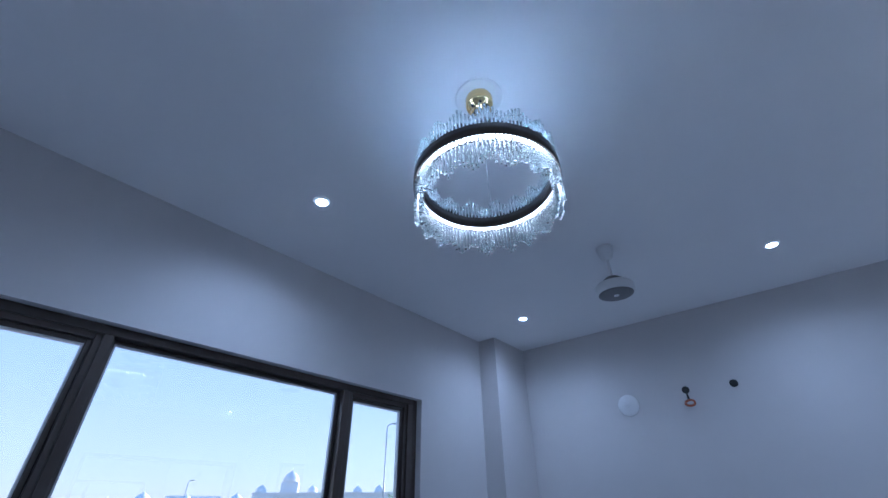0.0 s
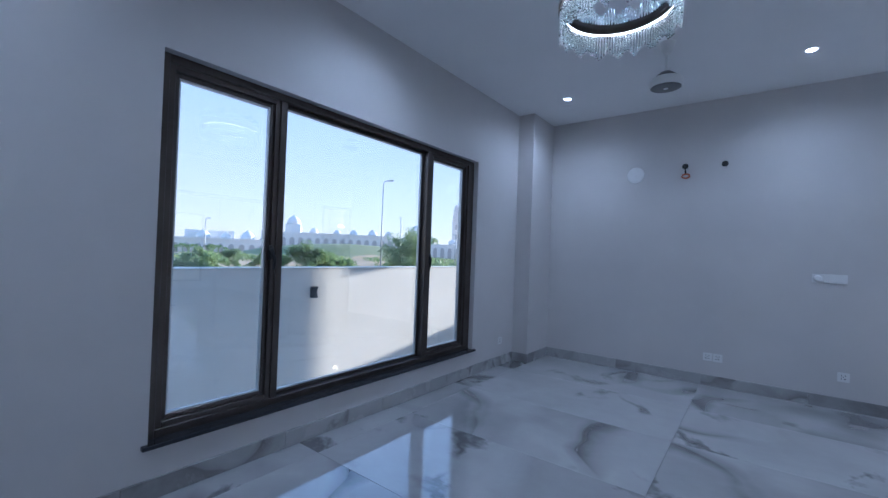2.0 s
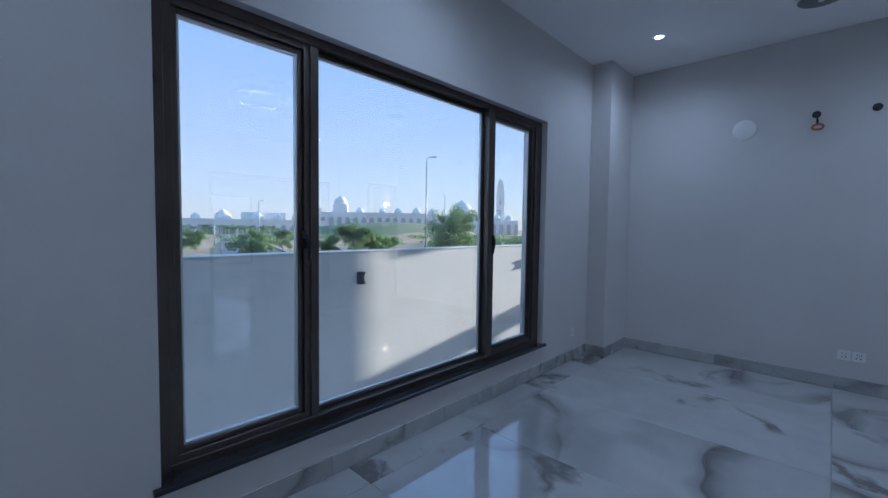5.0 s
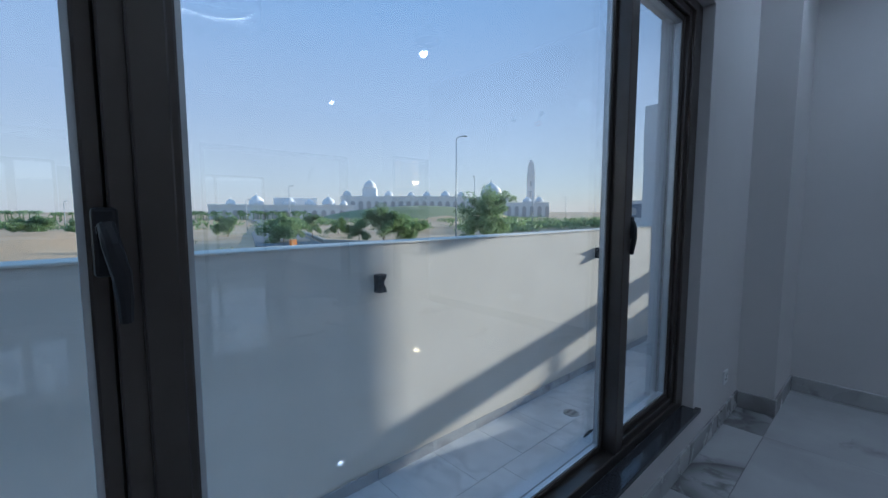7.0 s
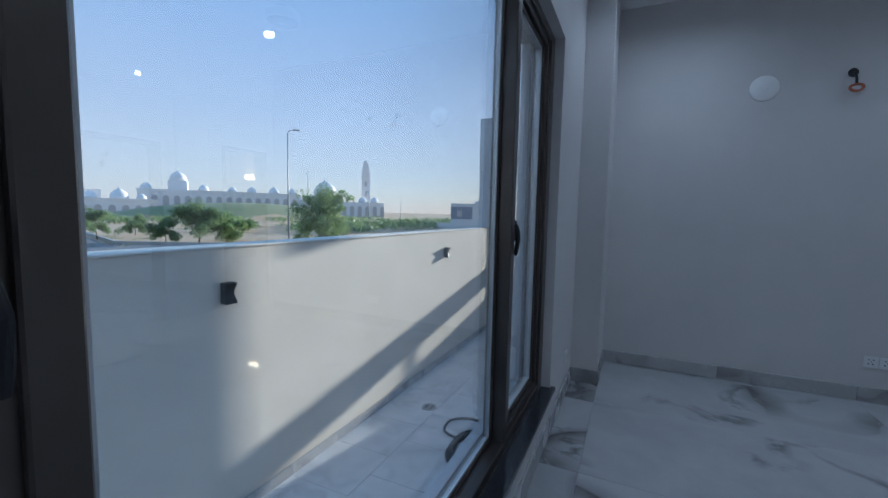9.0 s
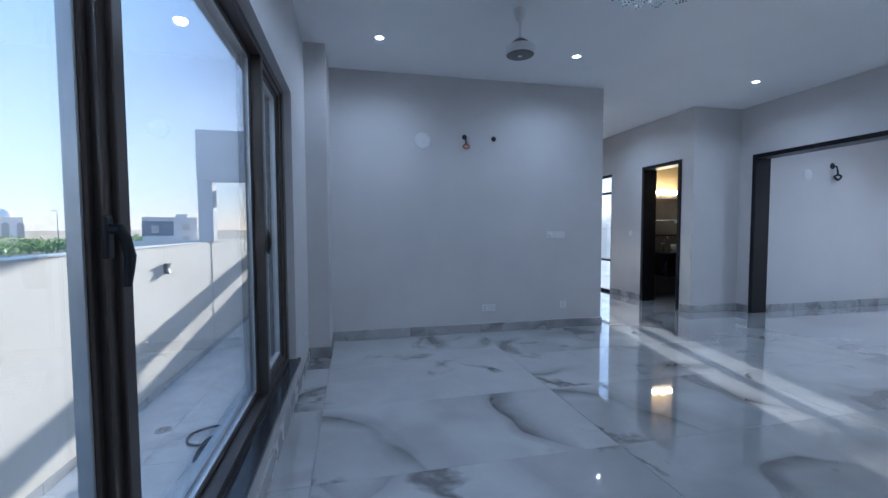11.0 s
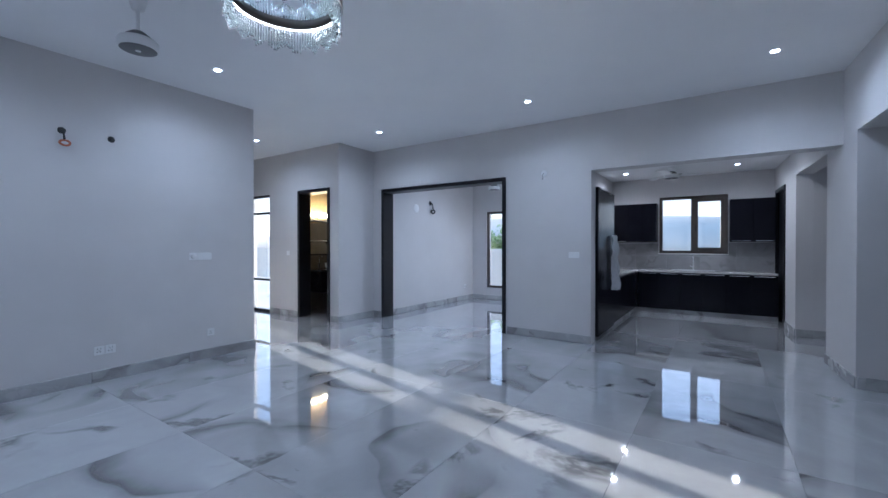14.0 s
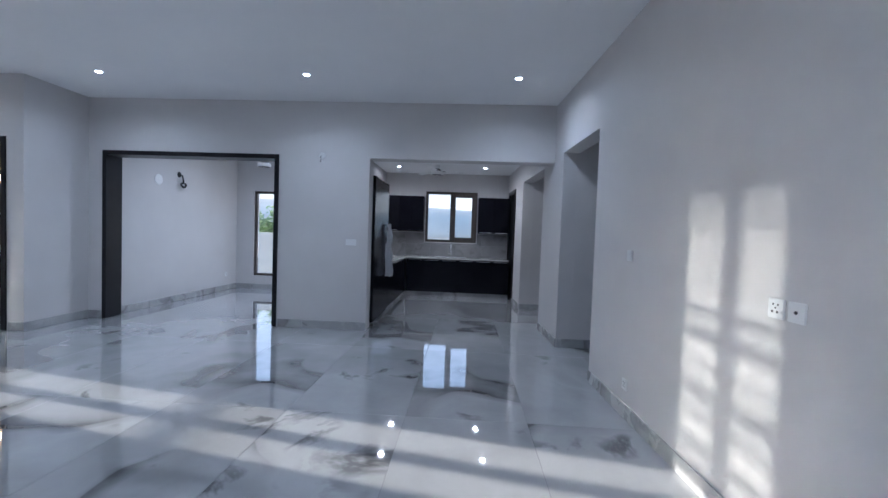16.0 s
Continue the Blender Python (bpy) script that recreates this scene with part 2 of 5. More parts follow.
BLUEGREY = mottle(mat("blue_grey_cladding", (0.16, 0.19, 0.25), 0.7), (0.14, 0.17, 0.23), (0.19, 0.22, 0.28), 0.4)
ORANGE = mottle(mat("orange_paint", (0.7, 0.25, 0.03), 0.6), (0.62, 0.21, 0.03), (0.75, 0.29, 0.05), 2.0)
BLUE = mottle(mat("blue_paint", (0.05, 0.2, 0.5), 0.6), (0.04, 0.17, 0.45), (0.07, 0.24, 0.55), 1.0)
STEEL = mottle(mat("galvanised_steel", (0.35, 0.36, 0.37), 0.5, 0.5), (0.31, 0.32, 0.33), (0.4, 0.41, 0.42), 3.0)
# hill colour lightened to carry the haze over it
HILL = mottle(mat("hazed_bare_hill", (0.3, 0.25, 0.22), 1.0), (0.56, 0.47, 0.38), (0.68, 0.58, 0.48), 0.02)
OPAL = mat("opal_diffuser", (0.85, 0.85, 0.85), 0.5)


# ---- mesh tools ----
def mesh_of(bm, name, material, smooth=False):
    me = bpy.data.meshes.new(name)
    bm.to_mesh(me)
    bm.free()
    if smooth:
        for p in me.polygons:
            p.use_smooth = True
    me.materials.append(material)
    return me


def part(name, bm, material, parent=None, label="", smooth=False):
    ob = new(name, mesh_of(bm, name, material, smooth))
    if parent is not None:
        ob.parent = parent
    if label:
        ob["label"] = label
    return ob


def box(bm, x0, x1, y0, y1, z0, z1):
    vs = [bm.verts.new((x, y, z)) for x in (x0, x1) for y in (y0, y1) for z in (z0, z1)]
    for f in ((0, 1, 3, 2), (4, 6, 7, 5), (0, 4, 5, 1), (2, 3, 7, 6), (0, 2, 6, 4), (1, 5, 7, 3)):
        bm.faces.new([vs[i] for i in f])
    return vs


def boxes(*spans):
    bm = bmesh.new()
    for s in spans:
        box(bm, *s)
    return bm


def bevelled(spans, width=0.004, segments=1):
    bm = boxes(*spans)
    bmesh.ops.recalc_face_normals(bm, faces=bm.faces)
    bmesh.ops.bevel(bm, geom=list(bm.edges), offset=width, segments=segments, affect="EDGES", profile=0.5)
    return bm


def wall(name, axis, c0, c1, u0, u1, z0, z1, holes=(), material=None):
    """A wall slab between c0 and c1 on its axis, u along it, with holes (u0, u1, z0, z1) through it."""
    us = sorted({u0, u1, *[h[0] for h in holes], *[h[1] for h in holes]})
    zs = sorted({z0, z1, *[h[2] for h in holes], *[h[3] for h in holes]})
    us = [u for u in us if u0 <= u <= u1]
    zs = [z for z in zs if z0 <= z <= z1]
    bm = bmesh.new()
    P = {}

    def v(i, j, k):
        if (i, j, k) not in P:
            c, u, z = (c0, c1)[i], us[j], zs[k]
            P[i, j, k] = bm.verts.new((c, u, z) if axis == "x" else (u, c, z))
        return P[i, j, k]

    def solid(j, k):
        if not (0 <= j < len(us) - 1 and 0 <= k < len(zs) - 1):
            return False
        um, zm = (us[j] + us[j + 1]) / 2, (zs[k] + zs[k + 1]) / 2
        return not any(h[0] < um < h[1] and h[2] < zm < h[3] for h in holes)

    for j in range(len(us) - 1):
        for k in range(len(zs) - 1):
            if not solid(j, k):
                continue
            for i in (0, 1):
                bm.faces.new((v(i, j, k), v(i, j + 1, k), v(i, j + 1, k + 1), v(i, j, k + 1)))
            if not solid(j - 1, k):
                bm.faces.new((v(0, j, k), v(1, j, k), v(1, j, k + 1), v(0, j, k + 1)))
            if not solid(j + 1, k):
                bm.faces.new((v(0, j + 1, k), v(1, j + 1, k), v(1, j + 1, k + 1), v(0, j + 1, k + 1)))
            if not solid(j, k - 1):
                bm.faces.new((v(0, j, k), v(1, j, k), v(1, j + 1, k), v(0, j + 1, k)))
            if not solid(j, k + 1):
                bm.faces.new((v(0, j, k + 1), v(1, j, k + 1), v(1, j + 1, k + 1), v(0, j + 1, k + 1)))
    bmesh.ops.recalc_face_normals(bm, faces=bm.faces)
    return tagged(part(name, bm, material or PAINT), kind="structure")


# ---- structure ----
H = 3.165         # ceiling
GZ = -0.88        # yard paving
XE = 6.43         # wall with the wide openings
YS = -6.40        # wall with the sun patches
XB = 5.56         # bathroom wall in the passage
DT = 2.40         # door heads
YE = 3.3          # end of the passage
W0, W1, WZ0, WZ1 = -4.62, -1.56, 0.29, 2.375   # big window

wall("wall_west", "x", -0.26, 0.0, YS - 0.5, 7.6, GZ, H + 0.5, [(W0, W1, WZ0, WZ1)])
tagged(part("pilaster", boxes((0, 0.21, -0.62, 0, 0, H)), PAINT), kind="structure")
wall("wall_tv", "y", 0.0, 0.2, 0.0, 3.735, 0, H)
wall("wall_passage_west", "x", 3.535, 3.735, 0.2, 7.6, 0, H)
# opening added in the end wall to let the sun beam in
wall("wall_passage_end", "y", YE, YE + 0.15, 3.735, XB + 0.22, 0, H, [(4.44, 5.20, 0.20, 3.12)])
wall("wall_bath", "x", XB, XB + 0.22, 0.40, YE, 0, H, [(0.63, 1.525, 0, DT), (2.43, 3.24, 0.0, DT)])
wall("wall_jog", "y", 0.40, 0.60, XB + 0.22, XE + 0.24, 0, H)
wall("wall_east", "x", XE, XE + 0.24, -6.25, 0.40, 0, H, [(-2.395, 0.18, 0, DT + 0.02), (-6.26, -3.68, 0, DT)])
wall_south = wall("wall_south", "y", YS - 0.2, YS, 0.0, 10.75, 0, H, [(4.83, 6.03, 0, 2.46), (7.03, 8.66, 0, 2.42), (9.43, 10.30, 0, 2.38)])
SKEW = Matrix.Translation((3.3, -6.37, 0)) @ Matrix.Rotation(0.052, 4, "Z") @ Matrix.Translation((-3.3, -YS, 0))   # the south side stands askew
KS = -6.02        # kitchen end at its far wall
wall_south.matrix_world = SKEW
wall("wall_corridor_west", "x", 4.625, 4.825, -9.0, -6.40, 0, H)
wall("wall_corridor_east", "x", 6.035, 6.235, -9.0, -6.33, 0, H)
wall("wall_corridor_end", "y", -9.2, -9.0, 4.70, 10.9, 0, H)
wall("wall_lobby_west", "x", 6.825, 7.025, -9.0, -6.27, 0, H)
wall("wall_lobby_east", "x", 8.665, 8.865, -9.0, -6.19, 0, H)
wall("wall_lounge_north", "y", 0.19, 0.39, XE + 0.24, 10.15, 0, H)
wall("wall_lounge_east", "x", 9.90, 10.15, -2.92, 0.19, 0, H, [(-2.45, -0.21, 0.30, 2.22)])
wall("wall_kitchen_north", "y", -3.12, -2.92, XE + 0.24, 10.7, 0, H)
wall("wall_kitchen_east", "x", 10.45, 10.70, KS - 0.1, -3.12, 0, H, [(-5.28, -4.07, 1.20, 2.385)])
wall("wall_bathroom_north", "y", 2.2, 2.4, XB + 0.22, 7.4, 0, H, material=WHITEP)
tagged(part("wall_bathroom_lining", boxes((XB + 0.24, 7.386, 2.190, 2.1985, 1.932, H - 0.002)), BATHTILE), kind="structure")
wall("wall_bathroom_east", "x", 7.4, 7.6, 0.60, 2.4, 0, H, material=BATHTILE)
wall("wall_bathroom_south", "y", 0.602, 0.66, XB + 0.22, 7.4, 0, H, material=BATHTILE)
tagged(part("ceiling", boxes((0, 10.9, -9.2, 0.2, H, H + 0.2), (3.535, XB + 0.22, 0.2, YE + 0.15, H, H + 0.2), (XB + 0.22, 7.6, 0.2, 2.4, H, H + 0.2)), CEIL), kind="structure")
tagged(part("kitchen_ceiling", boxes((XE + 0.24, 10.45, -6.3, -3.12, 2.80, 2.85)), CEIL), kind="structure")
tagged(part("house_roof", boxes((-0.26, 3.735, 0.2, 7.6, H, H + 0.3)), WHITEP), kind="structure")
wall("wall_house_end", "y", 7.4, 7.6, 0.0, 3.535, GZ, H, material=WHITEP)
floor = tagged(part("floor", boxes((0, 10.9, -9.2, 0.2, -0.2, -0.012), (3.535, XB + 0.22, 0.2, YE + 0.15, -0.2, -0.012), (XB + 0.22, 7.6, 0.2, 2.4, -0.2, -0.012)), GROUT), kind="structure")

# yard and boundary
BX = -2.12
boundary = tagged(part("boundary_wall", boxes((BX - 0.2, BX, -16, 3.42, -2.4, 1.08), (BX - 0.2, BX + 0.012, 3.42, 24, -2.4, 1.075)), RENDER), kind="structure")
part("coping", bevelled([(BX - 0.23, BX + 0.012, -16, 24, 1.082, 1.10)], 0.005), RENDER, boundary)
yard = tagged(part("yard_paving", boxes((BX, -0.26, -16, 24, -2.4, GZ - 0.012)), GROUT), kind="structure")


# ground: one sheet to the horizon, rising in a dug bank near the road
def ground_z(x, y):
    r = math.hypot(x, y)
    z = -2.45 + 0.12 * noise.noise((x * 0.07, y * 0.07, 1.3))
    k = max(0.0, 1 - ((x + 62) / 16) ** 2 - ((y + 9) / 13) ** 2)
    z += 1.5 * k ** 0.7 * (1 + 0.35 * noise.noise((x * 0.3, y * 0.3, 4.0)))
    k2 = max(0.0, 1 - ((x + 150) / 32) ** 2 - ((y - 122) / 55) ** 2)
    return z + 6.5 * k2 ** 0.8 if r < 900 else -2.45


gb = bmesh.new()
gx = [-2500, -1200, -600, -400, -300, *range(-240, -8, 4), *[-8 + 3 * i for i in range(8)], 20, 40, 80, 200, 600, 2500]
gy = [-2500, -600, -200, -90, *range(-60, 190, 4), 260, 500, 1200, 2500]
rows = [[gb.verts.new((x, y, ground_z(x, y) if x < -8 else -2.45)) for y in gy] for x in gx]
for a, b in zip(rows, rows[1:]):
    for i in range(len(gy) - 1):
        gb.faces.new((a[i], b[i], b[i + 1], a[i + 1]))
tagged(part("ground", gb, GROUND, smooth=True), kind="structure")


bank = bmesh.new()
bx_, by_ = range(-184, -114, 5), range(64, 182, 6)
rows = [[bank.verts.new((x, y, ground_z(x, y) + (0.12 if ((x + 150) / 32) ** 2 + ((y - 122) / 55) ** 2 < 0.95 else -0.6))) for y in by_] for x in bx_]
for a, b in zip(rows, rows[1:]):
    for i in range(len(by_) - 1):
        bank.faces.new((a[i], b[i], b[i + 1], a[i + 1]))
tagged(part("ground_grass_bank", bank, GRASS, smooth=True), kind="structure")


def strip(name, pts, width, z, material, label=""):
    bm = bmesh.new()
    prev = None
    for i, (x, y) in enumerate(pts):
        a, b = pts[max(0, i - 1)], pts[min(len(pts) - 1, i + 1)]
        n = Vector((-(b[1] - a[1]), b[0] - a[0], 0)).normalized() * width / 2
        cur = [bm.verts.new((x + s * n.x, y + s * n.y, zz)) for s, zz in ((-1, z - 1.0), (-1, z), (1, z), (1, z - 1.0))]
        if prev:
            for j in range(3):
                bm.faces.new((prev[j], cur[j], cur[j + 1], prev[j + 1]))
        prev = cur
    bmesh.ops.recalc_face_normals(bm, faces=bm.faces)
    return tagged(part(name, bm, material), label, kind="structure")


strip("road", [(-24, 60), (-29, 34), (-33, 20), (-44, 14), (-70, 22), (-120, 40), (-190, 60)], 7.0, -2.22, ASPHALT)
strip("kerb", [(-28.2, 58), (-33.2, 36), (-37.5, 24), (-46, 19.2), (-70, 27)], 0.4, -2.05, KERB)
tagged(part("hill_east", (lambda bm: ([bmesh.ops.translate(bm, vec=(430, 250, -6), verts=bmesh.ops.create_uvsphere(bm, u_segments=32, v_segments=12, radius=1.0, matrix=Matrix.Diagonal((150, 480, 38, 1)))["verts"])], bm)[1])(bmesh.new()), HILL, smooth=True), kind="structure")
tagged(part("boundary_wall_east", boxes((13.6, 13.8, -14, 16, -2.4, 1.25)), RENDER), kind="structure")
tagged(part("yard_east", boxes((10.7, 13.6, -14, 4.75, -2.4, -0.3), (XB + 0.22, 13.6, 2.4, 16, -2.4, -0.3)), KERB), kind="structure")

# porch over the side yard: fascia, soffit and piers on the boundary wall
porch = tagged(new("porch"), kind="structure")
part("fascia", boxes((BX - 0.2, -0.262, 3.40, 3.66, 2.21, 3.14)), WHITEP, porch)
part("rear_beam", boxes((BX - 0.2, -0.262, 8.0, 8.2, 2.40, 2.70)), WHITEP, porch)
part("pier", bevelled([(BX - 0.2, BX + 0.05, 3.42, 3.66, 1.102, 2.21)], 0.006), WHITEP, porch)
part("rear_pier", bevelled([(BX - 0.2, BX + 0.05, 8.0, 8.2, 1.102, 2.40)], 0.006), WHITEP, porch)

# heights set so that the shadow bands fall on the boundary wall
CASTER_Z = (0.55, 0.80, 1.15)
# shadow caster added across the side yard: solid lower panel, a gap, a deep top rail
gate = tagged(new("yard_shade_caster"), "added pale panel and top rail casting bands of shadow", "gate")
part("panel", bevelled([(BX + 0.02, 1.2, 9.0, 9.06, GZ, CASTER_Z[0])], 0.004), WHITEP, gate)
part("top_rail", bevelled([(BX + 0.02, 1.2, 9.0, 9.06, CASTER_Z[1], CASTER_Z[2])], 0.004), WHITEP, gate)
for x in (BX + 0.02, -0.5, 1.14):
    part("stile", bevelled([(x, x + 0.06, 9.0, 9.06, CASTER_Z[0], CASTER_Z[1])], 0.004), WHITEP, gate)


# ---- shape tools for things ----
def cyl(bm, r, z0, z1, x=0.0, y=0.0, seg=20, r2=None):
    bmesh.ops.create_cone(bm, cap_ends=True, segments=seg, radius1=r, radius2=r if r2 is None else r2, depth=z1 - z0, matrix=Matrix.Translation((x, y, (z0 + z1) / 2)))
    return bm


def lathe(profile, seg=28):
    """A turned shape from (radius, z) pairs."""
    bm = bmesh.new()
    rings = [[bm.verts.new((r * math.cos(2 * math.pi * i / seg), r * math.sin(2 * math.pi * i / seg), z)) for i in range(seg)] for r, z in profile]
    for a, b in zip(rings, rings[1:]):
        for i in range(seg):
            bm.faces.new((a[i], a[(i + 1) % seg], b[(i + 1) % seg], b[i]))
    bm.faces.new(rings[0][::-1])
    bm.faces.new(rings[-1])
    bmesh.ops.recalc_face_normals(bm, faces=bm.faces)
    return bm


def tube(pts, r, seg=8, closed=False):
    """A round tube along points."""
    bm = bmesh.new()
    pts = [Vector(p) for p in pts]
    n = len(pts)
    rings = []
    for i, p in enumerate(pts):
        a = pts[(i - 1) % n] if closed or i else pts[0]
        b = pts[(i + 1) % n] if closed or i < n - 1 else pts[-1]
        d = (b - a).normalized()
        u = d.cross(Vector((0.13, 0.31, 0.94))).normalized()
        w = d.cross(u)
        rr = r[i] if isinstance(r, (list, tuple)) else r
        rings.append([bm.verts.new(p + rr * (math.cos(2 * math.pi * k / seg) * u + math.sin(2 * math.pi * k / seg) * w)) for k in range(seg)])
    last = n if closed else n - 1
    for i in range(last):
        a, b = rings[i], rings[(i + 1) % n]
        for k in range(seg):
            bm.faces.new((a[k], a[(k + 1) % seg], b[(k + 1) % seg], b[k]))
    if not closed:
        bm.faces.new(rings[0][::-1])
        bm.faces.new(rings[-1])
    bmesh.ops.recalc_face_normals(bm, faces=bm.faces)
    return bm


def thing(name, label, category, m=None, group=""):
    ob = tagged(new(name), label, category, group)
    if m is not None:
        ob.matrix_world = m
    return ob


# ---- windows: a frame, opening sashes with handles, fixed panes ----
def bars(u0, u1, z0, z1, w, c0, c1, axis="x"):
    """The four bars of a rectangular frame, w wide, between c0 and c1 in depth."""
    s = [(u0, u0 + w, z0, z1), (u1 - w, u1, z0, z1), (u0 + w, u1 - w, z0, z0 + w), (u0 + w, u1 - w, z1 - w, z1)]
    return [(c0, c1, a, b, c, d) if axis == "x" else (a, b, c0, c1, c, d) for a, b, c, d in s]


def glass(parent, c, u0, u1, z0, z1, axis="x"):
    s = (c - 0.003, c + 0.003, u0, u1, z0, z1) if axis == "x" else (u0, u1, c - 0.003, c + 0.003, z0, z1)
    ob = part("pane", boxes(s), GLASS, parent, "clear glass pane")
    ob.visible_shadow = False
    return ob


def handle(parent, x, y, z, flip=1, neck=0.045):
    """A black lever: rose on the sash, short neck, curved grip hanging down."""
    h = part("handle", bevelled([(x, x + 0.012, y - 0.015, y + 0.015, z - 0.065, z + 0.030)], 0.006, 2), HANDLE, parent, "black lever handle")
    part("neck", tube([(x + 0.008, y, z), (x + neck, y, z)], 0.011), HANDLE, h)
    x += neck - 0.045
    part("grip", tube([(x + 0.042, y, z + 0.008), (x + 0.052, y + 0.004 * flip, z - 0.02), (x + 0.056, y + 0.012 * flip, z - 0.06), (x + 0.052, y + 0.014 * flip, z - 0.095), (x + 0.048, y + 0.014 * flip, z - 0.125)],
                      [0.010, 0.0115, 0.0115, 0.010, 0.008], 10), HANDLE, h)


def sash(win, c0, c1, u0, u1, z0, z1, w):
    """An opening sash: stepped outer frame, glazing bead, rubber gasket, pane."""
    s = part("sash", bevelled(bars(u0, u1, z0, z1, w * 0.62, c0, c1), 0.003), BRONZE, win)
    part("bead", bevelled(bars(u0 + w * 0.62, u1 - w * 0.62, z0 + w * 0.62, z1 - w * 0.62, w * 0.38, c0, c1 - 0.018), 0.004), BRONZE, s)
    part("spacer_bar", boxes(*bars(u0 + w, u1 - w, z0 + w, z1 - w, 0.009, c0 + 0.012, c1 - 0.026)), SPACER, s, "silver spacer bar at the edge of the glass")
    for off in (-0.012, -0.026):
        glass(win, (c0 + c1) / 2 + off, u0 + w, u1 - w, z0 + w, z1 - w)
    return s


win = tagged(new("window_1"), kind="structure")
F0, F1 = -0.165, -0.055
ML, MR = -3.884, -2.335      # mullion centres
part("frame", bevelled(bars(W0, W1, WZ0, WZ1, 0.048, F0, F1), 0.003), BRONZE, win)
for y, e in ((ML, 0.016), (MR, 0.026)):
    part("mullion", bevelled([(F0, F1, y - 0.032, y + e, WZ0 + 0.048, WZ1 - 0.048)], 0.003), BRONZE, win)
part("outer_track", bevelled([(F0 - 0.03, F0, W0, W1, WZ0 + 0.0, WZ0 + 0.03)], 0.003), BRONZE, win)
sash(win, F0 + 0.03, F1 - 0.012, W0 + 0.04, ML - 0.022, WZ0 + 0.04, WZ1 - 0.04, 0.066)
part("wide_jamb", bevelled([(F0, F1 + 0.004, W1 - 0.115, W1 - 0.0485, WZ0 + 0.0485, WZ1 - 0.0485)], 0.003), BRONZE, win)
sash(win, F0 + 0.03, F1 - 0.012, MR + 0.022, W1 - 0.105, WZ0 + 0.04, WZ1 - 0.04, 0.066)
handle(win, F1 - 0.012, ML - 0.068, 1.325, 1, 0.03)
handle(win, F1 - 0.012, MR + 0.050, 1.30, -1, 0.012)
part("fixed_bead", bevelled(bars(ML + 0.016, MR - 0.032, WZ0 + 0.048, WZ1 - 0.048, 0.022, F0 + 0.012, F0 + 0.052), 0.004), BRONZE, win)
part("spacer_bar", boxes(*bars(ML + 0.038, MR - 0.054, WZ0 + 0.07, WZ1 - 0.07, 0.009, F0 + 0.02, F0 + 0.046)), SPACER, win, "silver spacer bar at the edge of the glass")
for off in (0.040, 0.026):
    glass(win, F0 + off, ML + 0.038, MR - 0.054, WZ0 + 0.07, WZ1 - 0.07)
part("window_sill", bevelled([(F1, 0.03, W0 - 0.03, W1 - 0.002, WZ0 - 0.02, WZ0 + 0.004), (0.002, 0.03, W1 - 0.002, W1 + 0.03, WZ0 - 0.02, WZ0 + 0.004)], 0.003), GRANITE, win, "polished black granite sill")


def small_window(name, axis, c, u0, u1, z0, z1, splits, inside, bar=0.055, mat_=None, transoms=()):
    """A framed window in a thin wall; splits are the mullions' places."""
    w = tagged(new(name), kind="structure")
    m_ = mat_ or BRONZE
    part("frame", bevelled(bars(u0, u1, z0, z1, bar, c - 0.035, c + 0.035, axis), 0.003), m_, w)
    edges = [u0 + bar, *splits, u1 - bar]
    for s in splits:
        part("mullion", bevelled([(c - 0.032, c + 0.032, s - 0.03, s + 0.03, z0 + bar, z1 - bar) if axis == "x" else (s - 0.03, s + 0.03, c - 0.032, c + 0.032, z0 + bar, z1 - bar)], 0.003), m_, w)
    for a, b in zip(edges, edges[1:]):
        a2, b2 = a + (0.03 if a in splits else 0), b - (0.03 if b in splits else 0)
        for t_ in transoms:
            part("transom", bevelled([(c - 0.03, c + 0.03, a2, b2, t_ - 0.022, t_ + 0.022) if axis == "x" else (a2, b2, c - 0.03, c + 0.03, t_ - 0.022, t_ + 0.022)], 0.003), m_, w)
        zs = [z0 + bar, *transoms, z1 - bar]
        for p, q in zip(zs, zs[1:]):
            glass(w, c, a2, b2, p + (0.022 if p in transoms else 0), q - (0.022 if q in transoms else 0), axis)
    return w


small_window("window_2", "x", 9.97, -2.45, -0.21, 0.30, 2.22, [-1.33], -1)
wk = small_window("window_3", "x", 10.52, -5.28, -4.07, 1.20, 2.385, [-4.68], -1, 0.06)
part("sash_frame", bevelled(bars(-5.22, -4.71, 1.26, 2.325, 0.065, 10.49, 10.545), 0.003), BRONZE, wk)
part("handle", bevelled([(10.465, 10.488, -4.74, -4.72, 1.66, 1.78)], 0.004), HANDLE, wk)
small_window("window_4", "x", XB + 0.06, 2.43, 3.24, 0.0, DT, [], -1, 0.05, BLACKF, (0.66, 2.03))
# end window added as the sun beam's way in
we = small_window("added_sun_window", "y", YE + 0.07, 4.44, 5.20, 0.20, 3.12, [4.80], -1, 0.04, BLACKF, (0.95, 2.45))
# bar added to part the beam in two
part("beam_gap_bar", bevelled([(4.755, 4.885, YE + 0.105, YE + 0.15, 0.24, 3.08)], 0.003), BLACKF, we)
# added slats, thickness varied to dim and stripe the sun on the south wall
for z in [1.46 + 0.05 * k for k in range(33)]:
    th = 0.0455 if z > 2.83 else 0.0425 if z > 2.50 else 0.0435 + 0.0045 * math.sin((z - 1.46) * 41.0) + 0.003 * math.sin(z * 17.0)
    part("beam_slat", bevelled([(4.48, 5.16, YE + 0.112, YE + 0.124, z, z + th)], 0.002), BLACKF, we)


